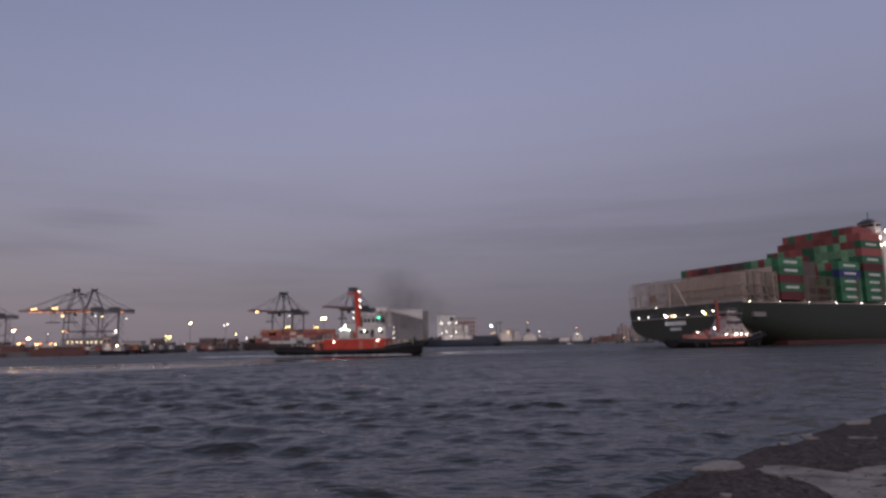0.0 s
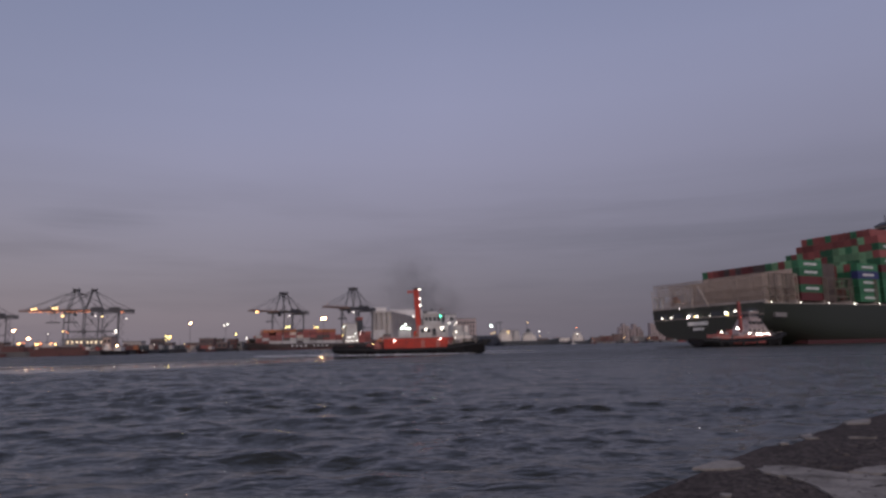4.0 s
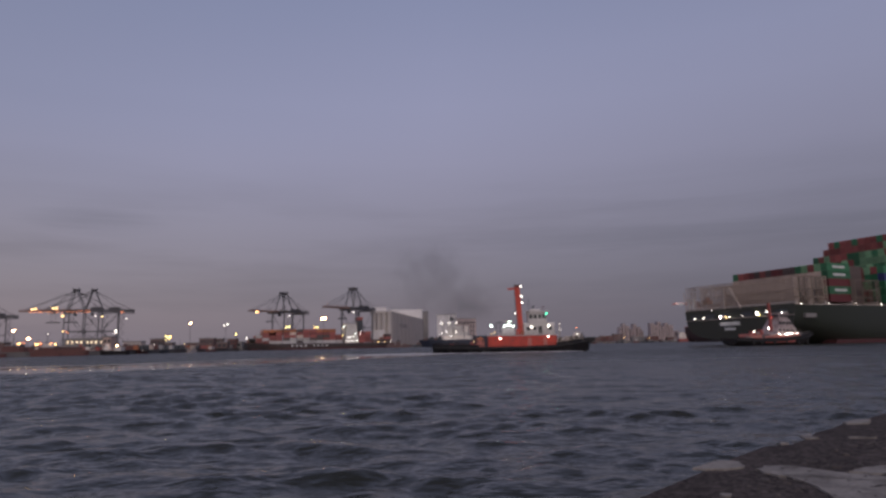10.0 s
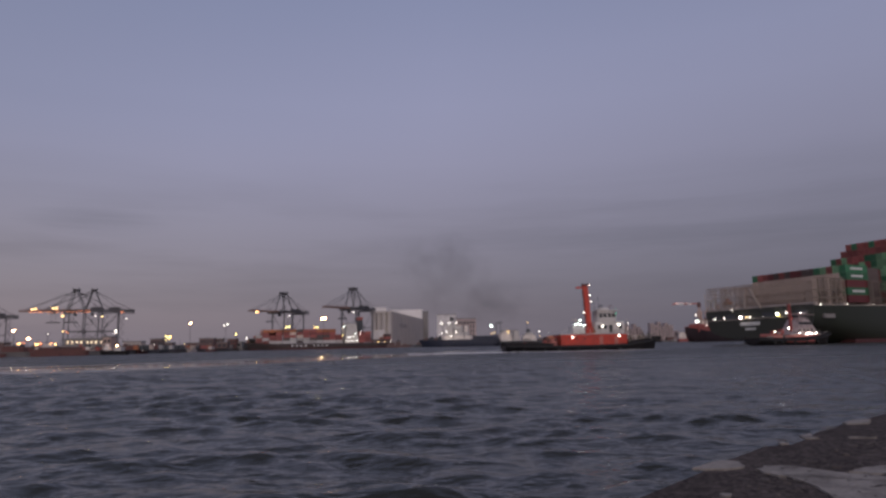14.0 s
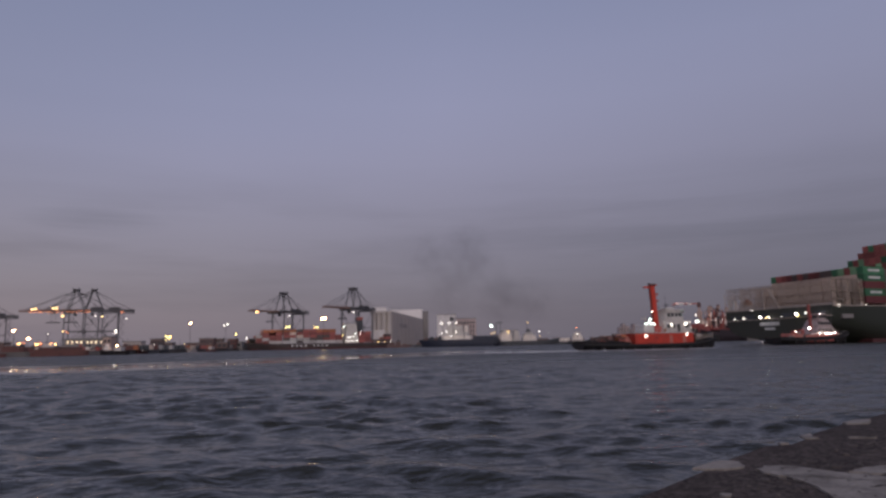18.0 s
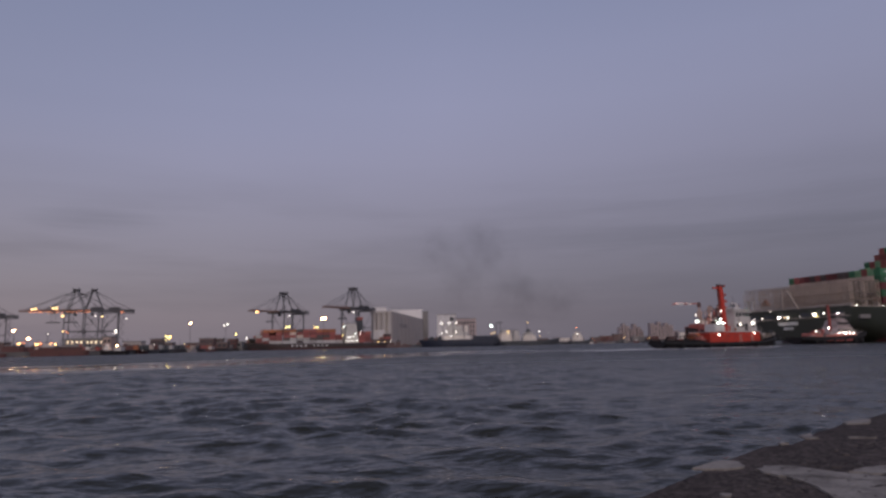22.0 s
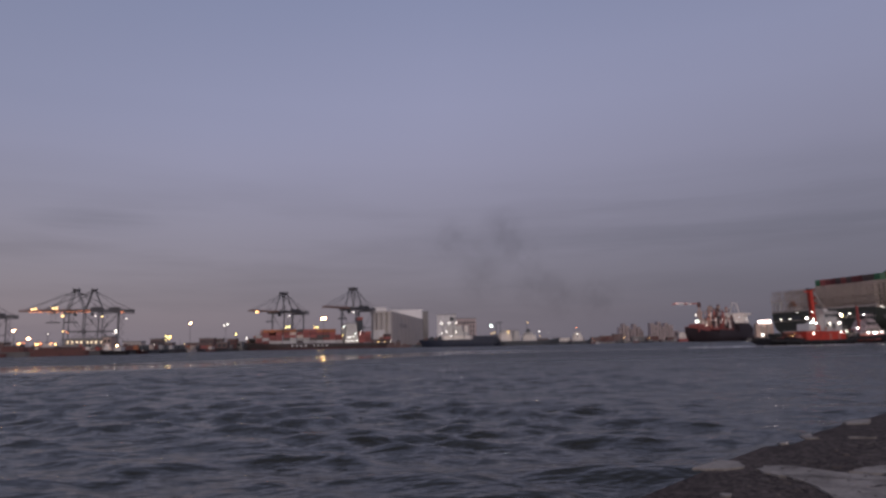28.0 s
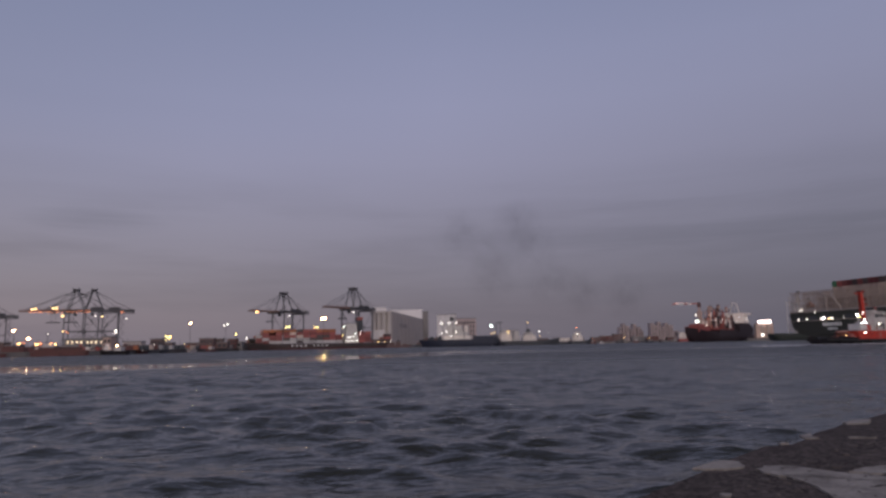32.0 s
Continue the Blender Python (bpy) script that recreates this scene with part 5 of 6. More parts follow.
# ---- ships at the far berths ----
def moored_ship(name, m, L, B, deck, hull_mat, label, category="cargo ship", sheer=0.5, boot=0.0, aft=0.86):
    c = thing(name, m, label, category, "moored ships")
    st = []
    for u in (0, 0.03, 0.1, 0.3, 0.7, 0.85, 0.93, 0.98, 1.0):
        hd = B / 2 * gz(u, (0, aft), (0.06, 0.5 + aft / 2 + 0.07), (0.12, 1), (0.75, 1), (0.9, 0.7), (1, 0.06))
        hl = B / 2 * gz(u, (0, aft - 0.16), (0.1, 1), (0.7, 1), (0.9, 0.42), (1, 0.03))
        st.append((u * L, deck + (gz(u, (0.8, 0), (1, sheer)) * deck), gz(u, (0, 0.5), (0.08, -4), (0.91, -4), (0.96, 0.4), (1, deck * 0.85)), hd, hl))
    part("hull", shape(loft, st, n=8, p=4.0), hull_mat, c)
    if boot:
        low = [(x, boot, zb, hl + (hd - hl) * 0.25 + 0.06, hl + 0.06) for x, zd, zb, hd, hl in st if zb < boot - 0.4]
        part("boot_topping", shape(loft, low, n=5, p=4.0), BOOT, c, "dull red paint at the waterline")
    return c


def house(c, x0, x1, B, z0, decks, material=WHITE, window=GLASS, h=2.8):
    for k in range(decks):
        s = 0.35 * k
        d = part("deck_storey", boxes((x0 + s, -B / 2 + s, z0 + k * h, x1 - s, B / 2 - s, z0 + (k + 1) * h - 0.15), (x0 - 0.3 + s, -B / 2 - 0.3 + s, z0 + (k + 1) * h - 0.15, x1 + 0.3 - s, B / 2 + 0.3 - s, z0 + (k + 1) * h)), material, c)
        n = max(2, int((x1 - x0) / 3))
        for j in range(n):
            x = x0 + (j + 0.3) * (x1 - x0) / n
            part("window", boxes((x, -B / 2 + s - 0.05, z0 + k * h + 1.0, x + 1.1, -B / 2 + s + 0.1, z0 + k * h + 2.0)), window, d)


# feeder container ship at the terminal, bow to the west
fm = Matrix.Translation((-55.5, 714.6, 0)) @ pose(0, 0, 0, 0, 0, 180 + 23)
feeder = moored_ship("feeder_ship", fm, 154, 23, 5.6, FEEDER, "dark brown feeder container ship loaded with orange and grey containers, moored", "container ship", boot=1.6)
house(feeder, 38, 52, 20, 5.6, 7)
k = part("funnel", boxes((32, -3, 5.6, 37, 3, 28.5), bevel=0.4), DARKSTEEL, feeder)
part("funnel_cap", boxes((31.8, -3.2, 28.5, 37.2, 3.2, 31.5), bevel=0.3), GEARRED, k, "red funnel top")
part("side_lettering", boxes(*[(70 + k * 4.3, 11.45, 2.9, 72.0 + k * 4.3, 11.66, 4.2) for k in range(4)], *[(91 + k * 4.3, 11.45, 2.9, 93.0 + k * 4.3, 11.66, 4.2) for k in range(4)]), BAR, feeder, "lettering as plain pale bars")
rf = random.Random(21)
# stowage of the side towards the basin: for each twenty-foot slot from aft, tiers from the deck up
STOWAGE = [(4, "DRD"), (10.2, "D"), (16.4, "D"), (25.6, "RRRR"), (31.8, "RRRR"), (55.0, "WRR"), (62, "WRRRO"), (68.2, "WRDRO"), (75, "WDDRO"), (81.2, "WDRRR"), (88, "WWRRR"), (94.2, "DWGRD"), (101, "WWRGO"), (107.2, "WDRRO"), (114, "WRRRO"), (120.2, "WRRRO"), (126.5, "RWRRO"), (132.7, "RRW"), (138.9, "GW")]
for x, hues in STOWAGE:
    for r in range(7, -1, -1):
        if r < 5 and r % 2:
            continue
        for k, ch in enumerate(hues):
            if r < 7 and (k < len(hues) - 2 or rf.random() < 0.3):
                continue
            put_box(SHORT[ch if r == 7 else rf.choice("RRDOW")], x, -10.4 + (r if x < 112 else min(r, 6) if x < 130 else min(r, 5)) * 2.6, 6.0 + k * 2.7, feeder)
part("foremast", shape(rod, (136, 0, 6), (136, 0, 18), 0.3), STEEL, feeder)
for x, z, m, r in ((54, 22, L_MINT, 0.8), (55, 13.5, L_YELLOW, 0.7), (49, 11, L_WHITE, 0.6), (46, 11.5, L_WHITE, 0.6), (43, 10.5, L_WHITE, 0.6), (40, 7.5, L_WHITE, 0.6), (45, 7.5, L_WHITE, 0.6), (50, 7.5, L_WHITE, 0.6), (37, 14, L_WHITE, 0.6), (42, 15, L_MINT, 0.5), (36, 18, L_WHITE, 0.5), (12, 6.2, L_WARM, 0.45), (18, 6.2, L_WARM, 0.45), (5, 6.5, L_SOFT, 0.6)):
    lamp((x, 11.8, z), r * 0.75, m, feeder, "deck_lamp")

# dark cargo ship under the pale warehouse
shipc = moored_ship("cargo_ship", pose(52, 641, 0, 0, 0, 172), 77, 16, 6.6, BLUEHULL, "blue-black cargo ship with a white lit deckhouse, moored", sheer=0.08)
house(shipc, 27, 54, 13, 6.6, 1, material=CREAM, h=3.6)
house(shipc, 30, 52, 12, 10.2, 1, material=WHITE, h=3.4)
house(shipc, 35, 50, 11, 13.6, 2, material=WHITE, h=3.0)
part("bridge_wing", boxes((38, -8, 16.2, 42, 8, 17.4), bevel=0.1), WHITE, shipc)
part("funnel", boxes((30, -2, 13.6, 33.5, 2, 19.5), bevel=0.3), CREAM, shipc)
for x in (33, 43.5, 53.0):
    part("light_post", beams(0.4, ((x, 7, 6.6), (x, 7, 22)), ((x - 1.5, 7, 21.6), (x + 1.5, 7, 21.6))), DARKSTEEL, shipc)
part("mast", beams(0.4, ((42, 0, 19.6), (42, 0, 29)), ((42, -2, 26), (42, 2, 26))), DARKSTEEL, shipc)
part("hatch", boxes((2, -6, 6.6, 25, 6, 9.6), bevel=0.2), BLUEHULL, shipc)
for x in (5, 13, 21):
    part("hatch_rib", boxes((x, -6.2, 6.6, x + 0.6, 6.2, 9.9)), BLUEHULL, shipc)
for n, (x, L, h) in enumerate(((55, 4, 2.6), (59, 3, 1.6), (62.5, 5, 2.2), (68, 4, 1.2))):
    part("deck_gear", boxes((x, -4, 6.4, x + L, 5, 6.6 + h), (x + 0.6, 1, 6.6 + h, x + L * 0.6, 4, 7.6 + h), bevel=0.15), RUSTGREY if n % 2 else DARKSTEEL, shipc)
for x, z in ((54.5, 22), (47, 22), (40, 22), (54, 12.5), (49.5, 14), (40.5, 13.5), (45.5, 10)):
    lamp((x, 8.0, z), 0.62, L_WHITE, shipc, "deck_lamp")
# low dark barges ahead of it
for x, y, rz, L, m in ((-58, 668, 6, 26, RUSTGREY), (-30, 655, 2, 24, DARKSTEEL)):
    b = moored_ship("barge", pose(x, y, 0, 0, 0, rz), L, 8, 2.6, m, "low dark work barge with a small pile of gear", "barge", sheer=0.1)
    part("deck_gear", boxes((3, -3, 2.5, 9, 3, 4.6), (10, -2, 2.5, 15, 2, 5.6), (17, -3, 2.5, 21, 2, 3.8), bevel=0.15), RUSTGREY, b)
    part("cabin", boxes((11, -1.6, 5.6, 14, 1.6, 7.4), bevel=0.1), DARKSTEEL, b)
    part("mast", shape(rod, (12.5, 0, 7.4), (12.5, 0, 12), 0.12), DARKSTEEL, b)

boat2 = moored_ship("coaster", pose(56, 700, 0, 0, 0, 4), 62, 12, 4.5, DARKSTEEL, "dark coaster with pale deckhouses at the far berth")
house(boat2, 0, 12, 10, 4.5, 3, material=CREAM, window=SHED, h=2.8)
house(boat2, 3, 9, 8, 12.9, 1, material=WHITE, h=3.0)
house(boat2, 13.5, 20.5, 9, 4.5, 4, window=SHED, h=2.6)
house(boat2, 23.5, 37, 10, 4.5, 2, material=CREAM, window=SHED, h=2.7)
house(boat2, 26, 34, 8, 9.9, 1, material=WHITE, h=2.8)
part("funnel", boxes((28.4, -1.5, 9.9, 31.4, 1.5, 16.5), bevel=0.3), DARKSTEEL, boat2)
part("derrick", beams(0.6, ((-3, 0, 4), (-3, 0, 24)), ((-3, 0, 23), (4, 0, 24)), ((1, 0, 5), (1, 0, 24))), GREENSTEEL, boat2)
part("mast", shape(rod, (29, 0, 4.5), (29, 0, 23), 0.25), DARKSTEEL, boat2)
for x, z, m, r in ((-9.2, 19.7, L_MINT, 1.3), (-8.0, 19.7, L_MINT, 1.0), (-9.4, 13, L_WARM, 0.6), (-5.5, 12.5, L_WARM, 0.6), (8, 14, L_WARM, 0.8), (29, 22.5, L_WARM, 0.8), (40, 13.8, L_WHITE, 0.9), (41, 9, L_WARM, 0.7), (49, 12, L_SOFT, 0.4)):
    lamp((x, -6.2, z), r * 0.75, m, boat2, "deck_lamp")

boat3 = moored_ship("small_ferry", pose(114, 705, 0, 0, 0, 0), 16, 6, 3, DARKSTEEL, "small dark-hulled ferry with a long white cabin", "ferry", sheer=0.1)
house(boat3, 4, 14.5, 5, 3, 1, material=CREAM, h=3.6)
boat4 = moored_ship("patrol_boat", pose(126, 695, 0, 0, 0, 0), 22, 7, 3.4, DARKSTEEL, "small dark-hulled boat with a cream deckhouse", "boat")
house(boat4, 3.6, 13.6, 6, 3.4, 2, material=CREAM)
house(boat4, 5.2, 11.6, 5, 9.0, 1, material=CREAM, h=2.6)
part("mast", shape(rod, (8, 0, 11), (8, 0, 16), 0.2), STEEL, boat4)
lamp((8, -0.5, 16.4), 0.65, L_ORANGE, boat4, "mast_lamp")
lamp((8, -3.4, 10.5), 0.5, L_SOFT, boat4, "deck_lamp")
boat5 = moored_ship("workboat", pose(156, 680, 0), 5.5, 2.2, 1.0, WHITE, "small pale workboat under way", "boat")
house(boat5, 1.4, 3.2, 1.6, 1.0, 1, h=1.6)

ro = random.Random(31)
for k in range(20):
    x, L = 92 + k * 8.2 + ro.uniform(-2, 2), ro.uniform(5, 9)
    b = moored_ship("harbour_launch", pose(x, 735 + ro.uniform(-8, 12), 0, 0, 0, ro.choice((0, 4, 180, 176))), L, 3.2, ro.uniform(1.4, 2.4), ro.choice((BRICKRED, BRICKRED, DARKSTEEL, SHED)), "small launch moored at the far shore", "boat")
    house(b, L * 0.2, L * 0.6, 2.4, 1.6, ro.choice((1, 1, 2)), material=ro.choice((WHITE, SHED, BRICKRED, TERRACOTTA)), h=2.0)
    part("mast", shape(rod, (L * 0.5, 0, 2), (L * 0.5, 0, ro.uniform(6, 12)), 0.1), STEEL, b)
    if k % 4 == 0:
        lamp((L * 0.5, -1.8, 5.2), 0.45, ro.choice((L_ORANGE, L_WARM)), b, "cabin_lamp")

# bulk carrier seen over its bow quarter
bulk = moored_ship("bulk_carrier", pose(341, 770, 0, 0, 0, 180 + 47), 162, 25, 9.4, MAROON, "dark maroon bulk carrier with deck cranes and a white deckhouse", aft=0.4)
house(bulk, 20, 37, 22, 9.4, 8, material=CREAM, h=2.6)
part("side_plating", boxes((64, -12.0, 9.4, 112, 12.0, 11.6), bevel=0.2), MAROON, bulk)
part("poop", boxes((16, -12.3, 9.4, 58, 12.3, 14.5), (5, -8.5, 9.4, 16.2, 8.5, 13.6), (20, -12.2, 14.5, 57, 12.2, 17.0), (26, -12.0, 17.0, 54, 12.0, 19.0), bevel=0.4), MAROON, bulk, "high dark after body")
part("bridge_wing", boxes((25, -14, 27.5, 32, 14, 29.9)), CREAM, bulk)
part("funnel", boxes((12, -3, 9.4, 16, 3, 31), bevel=0.4), WHITE, bulk)
part("radar_mast", beams(0.6, ((29, -1.5, 28), (29, -1.5, 37)), ((29, 1.5, 28), (29, 1.5, 37)), ((29, -3, 37), (29, 3, 37))), WHITE, bulk)
for x in (72, 92, 112):
    hatch = part("hatch", boxes((x - 8.5, -9, 11.6, x + 8.5, 9, 14.0), bevel=0.2), GEARRED, bulk)
    for u in (-4.5, 0.0, 4.5):
        part("hatch_panel", boxes((x + u - 2.1, -8.6, 14.0, x + u + 2.1, 8.6, 14.7), bevel=0.15), GEARRED, hatch)
part("fore_deck", boxes((122, -7, 9.6, 150, 7, 15.0), (130, -5, 15.0, 144, 5, 17.2), bevel=0.3), GEARRED, bulk, "lit red forecastle gear")
# cargo cranes: post, slewing cab and a jib laid back over the hatches
for x, h, reach, tone in ((66, 36, -7, GEARRED), (88, 38, 8, BRICKRED), (108, 36, -9, BRICKRED)):
    k = part("deck_crane", boxes((x - 0.8, 2.2, 11.6, x + 0.8, 3.8, h), (x - 1.6, 1.4, 23, x + 1.6, 4.6, 26.5), bevel=0.15), tone, bulk)
    part("jib", beams(0.6, ((x, 3, 25), (x + reach, 4, h - 4)), ((x, 3, h - 1), (x + reach, 4, h - 4))), BRICKRED, k)
    part("crane_cab", boxes((x + 1.7, 2.0, 26.0, x + 4.6, 4.6, 29.6), bevel=0.2), CREAM, k, "cream operator's cab")
    part("crane_head", boxes((x - 1.8, 1.6, h - 4.5, x + 1.8, 4.4, h - 1.5), bevel=0.2), ROSE, k)
for x, h in ((76, 33), (98, 35), (119, 31)):
    mast = part("cargo_mast", beams(0.55, ((x, -2.4, 14.0), (x, -1.4, h)), ((x, 2.4, 14.0), (x, 1.4, h)), ((x, -2.5, h - 3), (x, 2.5, h - 3)), ((x, -2.5, h - 9), (x, 2.5, h - 9))), ROSE, bulk)
    part("mast_house", boxes((x - 2.4, -3.4, 14.0, x + 2.4, 3.4, 18.5), (x - 1.4, -2.4, 18.5, x + 1.4, 2.4, 21.5), bevel=0.1), CREAM, mast, "pale mast house")
    part("stay", beams(0.25, ((x, 1.4, h), (x + 9, 5, 15)), ((x, 1.4, h), (x - 9, 5, 15)), ((x, -1.4, h - 2), (x + 7, -5, 15))), GEARRED, mast)
k = part("deck_crane", boxes((128.2, -0.8, 9.4, 129.8, 0.8, 34), (127.2, -1.8, 24, 130.8, 1.8, 30), bevel=0.15), ROSE, bulk, "pinkish white crane post")
part("crane_house", boxes((127.6, -1.4, 34, 130.4, 1.4, 38.8), bevel=0.2), BRICKRED, k)
# lit lengths of the red jib are put into the colour as pale sections
for n in range(7):
    u, v = n / 7, (n + 0.96) / 7
    part("jib_section", beams(1.15, ((129 + 18 * u, -19.5 * u, 37.6), (129 + 18 * v, -19.5 * v, 37.6))), CREAM if n in (2, 4, 5) else LITRED, k, "red boom with pale lit sections")
# small pink lamps added for the unbroken glow along the jib
for u in (0.30, 0.36, 0.42, 0.60, 0.66, 0.72, 0.78, 0.84):
    lamp((129 + 18 * u, -19.5 * u, 38.1), 0.42, L_PINK, k, "boom_glow")
for x, y, z, r, m in ((142, 3.4, 19.6, 1.2, L_MINT), (144.5, 2.4, 19.7, 1.1, L_WHITE), (126, 4.5, 15.8, 1.15, L_WHITE), (143, 2, 26.2, 0.7, L_SOFT), (39, 6, 25, 0.4, L_SOFT), (36, 11.6, 24, 0.4, L_SOFT), (30, 11.6, 25, 0.4, L_SOFT), (112, 9, 20, 0.4, L_SOFT), (88, 6, 22, 0.4, L_SOFT)):
    lamp((x, y, z), r * 0.8, m, bulk, "deck_lamp")
# unseen floodlights, added facing aft to brighten the house and deck gear
for x, y, z in ((60, 5, 22.5), (60, -5, 22.5), (120, 6, 24)):
    k = part("flood_bracket", boxes((x, y - 1.1, z - 0.8, x + 0.5, y + 1.1, z + 0.8), (x + 0.1, y - 0.2, 9.4, x + 0.4, y + 0.2, z)), DARKSTEEL, bulk)
    part("floodlight", boxes((x - 0.12, y - 1.0, z - 0.7, x - 0.02, y + 1.0, z + 0.7)), L_BEAM, k)
rb = random.Random(15)
for n in range(24):
    x, y, z = rb.uniform(64, 122), rb.uniform(-4, 10), 14.7
    L, h = rb.uniform(2, 5), rb.uniform(1.5, 6.5)
    part("deck_fitting", boxes((x, y, z - 1.5, x + L, y + 2, z + h), bevel=0.15), rb.choice((GEARRED, BRICKRED, MAROON, CREAM, GEARRED, ROSE)), bulk)
for n in range(40):
    x, y = rb.uniform(58, 128), rb.uniform(-4, 9)
    w, h = rb.uniform(0.45, 1.2), rb.uniform(6, 22)
    part("vent_post", boxes((x, y, 13, x + w, y + w, 14 + h), (x - 0.5, y - 0.4, 14 + h * 0.7, x + w + 0.8, y + w + 0.4, 14 + h * 0.85), bevel=0.1), rb.choice((GEARRED, BRICKRED, ROSE, CREAM, LITRED, DARKSTEEL)), bulk)
part("gantry_frame", beams(0.8, ((36, -5, 29), (36, -1.5, 41)), ((36, 6, 29), (36, 2.5, 41)), ((36, -2, 40.6), (36, 3, 40.6))), CREAM, bulk)

# red and white vessel ahead of the bulk carrier
boat6 = moored_ship("pilot_vessel", pose(306, 900, 0, 0, 0, 0), 17, 8, 4, GEARRED, "red-hulled vessel with a white deckhouse", "boat")
house(boat6, 1, 10, 6.5, 4, 3, material=CREAM)
part("mast", shape(rod, (6, 0, 12), (6, 0, 18), 0.2), STEEL, boat6)

# floodlit billboard on the far quay
sign = thing("lit_sign", pose(328.5, 700, 2.5), "glowing white sign board on a post", "sign")
part("board", boxes((-6.6, -0.3, 15.2, 6.2, 0.3, 17.8), bevel=0.1), lamp_mat("glowing_sign", (1.0, 0.82, 0.76), 6), sign)
part("post", boxes((-3.5, 0.4, 0, -1.5, 1.4, 14.3), (2, 0.4, 0, 4, 1.4, 14.3)), STEEL, sign)
part("wall", boxes((-9, 1.5, 0, 9, 6, 14.0), (-9.3, 1.2, 14.0, 9.3, 6.3, 14.4)), ROSE, sign, "lit cream wall under the sign")
lamp((-3.5, -1, 3.2), 1.1, L_WHITE, sign, "floodlight")
slab("pavement", [(308, 698), (420, 698), (420, 790), (372, 790)], 2.5, "low dark quay under the glowing sign")
offshore = moored_ship("supply_ship", pose(286, 600, 0, 0, 0, 0), 62, 14, 6.2, GREENSTEEL, "dark green supply ship with a pale deckhouse and radar dome", "supply ship")
house(offshore, 19, 31, 12, 6.4, 8, material=CREAM)
part("mast", beams(0.5, ((15.5, 0, 6.4), (16, 0, 34)), ((16, 0, 31), (20, 0, 31)), ((26, 0, 20), (26, 0, 40)), ((23, 0, 28), (26, 0, 38)), ((30, 0, 28), (27, 0, 38))), WHITE, offshore)
part("radar_dome", shape(ball, (27, 0, 42.0), 1.7), SHED, offshore)
lamp((24.5, -6.6, 25.4), 0.8, L_SOFT, offshore, "house_lamp")

# small craft along the western quay
boat7 = moored_ship("fishing_boat", pose(-170, 368, 0, 0, 0, 176), 16, 5, 2.2, BLACK, "dark fishing boat along the quay", "boat")
house(boat7, 3, 7, 3.6, 2.2, 1, h=2.2)
ferry = moored_ship("ferry", pose(-186, 358, 0, 0, 0, 180 + 28), 27, 7, 3.0, BRICKRED, "rust-red harbour ferry with a small white wheelhouse", "ferry")
part("cabin", boxes((3, -3, 3.0, 23, 3, 4.6), bevel=0.1), BRICKRED, ferry)
part("wheelhouse", boxes((16, -2, 4.6, 21, 2, 6.4), bevel=0.1), WHITE, ferry)
for k in range(9):
    part("window", boxes((4 + k * 2.1, 2.95, 3.5, 5.2 + k * 2.1, 3.06, 4.2)), GLASS, ferry)
part("awning", boxes((3, -2.8, 5.5, 14, 2.8, 5.6)), SHED, ferry, "grey awning")
part("awning_posts", beams(0.1, *[((x, y, 4.6), (x, y, 5.5)) for x in (3.2, 7, 10.5, 13.8) for y in (-2.6, 2.6)]), STEEL, ferry)
for x, y, r, L, mm in ((-196, 350, 30, 14, BRICKRED), (-212, 331, 38, 15, BRICKRED), (-226, 318, 38, 13, DARKSTEEL), (-184, 392, 96, 11, SHED), (-188, 430, 96, 13, BRICKRED), (-191, 470, 95, 12, DARKSTEEL), (-190, 520, 90, 14, CONCRETE2), (-187, 556, 80, 13, BRICKRED)):
    b = moored_ship("harbour_launch", pose(x, y, 0, 0, 0, 180 + r), L, 4.2, 1.8, mm, "small harbour launch along the quay", "boat")
    house(b, L * 0.2, L * 0.55, 3.0, 1.8, 1, material=WHITE if L % 2 else mm, h=2.3)
    part("mast", shape(rod, (L * 0.5, 0, 1.8), (L * 0.5, 0, 7.0), 0.07), STEEL, b)

# stacked boxes and gear along the western quay
def quay_box(x, y, L, W2, H2, rz, material, z=2.5):
    c = thing("quay_container", pose(x, y, z, 0, 0, rz), "weathered steel container standing on the quay", "container", "quay containers")
    bm = bmesh.new()
    bx(bm, 0, 0, 0, L, W2, H2, bevel=0.04)
    for k in range(int(L / 0.6)):
        bx(bm, 0.2 + k * 0.6, -0.04, 0.15, 0.5 + k * 0.6, 0, H2 - 0.15)
    part("shell", bm, material, c)
    for yy in (0.1, W2 / 2 + 0.05):
        part("door_leaf", boxes((-0.05, yy, 0.1, 0.0, yy + W2 / 2 - 0.15, H2 - 0.1)), material, c)
    return c


quay_box(-225.2, 348.2, 6.06, 2.44, 2.59, 18, BRICKRED)
quay_box(-223.5, 349.5, 6.06, 2.44, 2.59, 4, BRICKRED)
quay_box(-221.9, 351.2, 6.06, 2.44, 2.59, -8, BRICKRED)
quay_box(-221.7, 355.0, 6.06, 2.44, 2.59, 4, BRICKRED)
quay_box(-220.8, 357.8, 6.06, 2.44, 2.59, -1, DARKSTEEL)
quay_box(-218.7, 358.7, 6.06, 2.44, 2.59, -1, C_BROWN)
quay_box(-216.5, 359.6, 6.06, 2.44, 2.59, -0, C_BROWN)
quay_box(-217.4, 365.5, 6.06, 2.44, 2.59, 17, BRICKRED)
quay_box(-217.4, 370.2, 6.06, 2.44, 2.59, -9, C_ORANGE)
quay_box(-217.8, 375.7, 6.06, 2.44, 2.59, -4, C_GREY)
quay_box(-214.7, 375.2, 6.06, 2.44, 2.59, 15, SHED)
quay_box(-216.3, 382.8, 6.06, 2.44, 2.59, 13, DARKSTEEL)
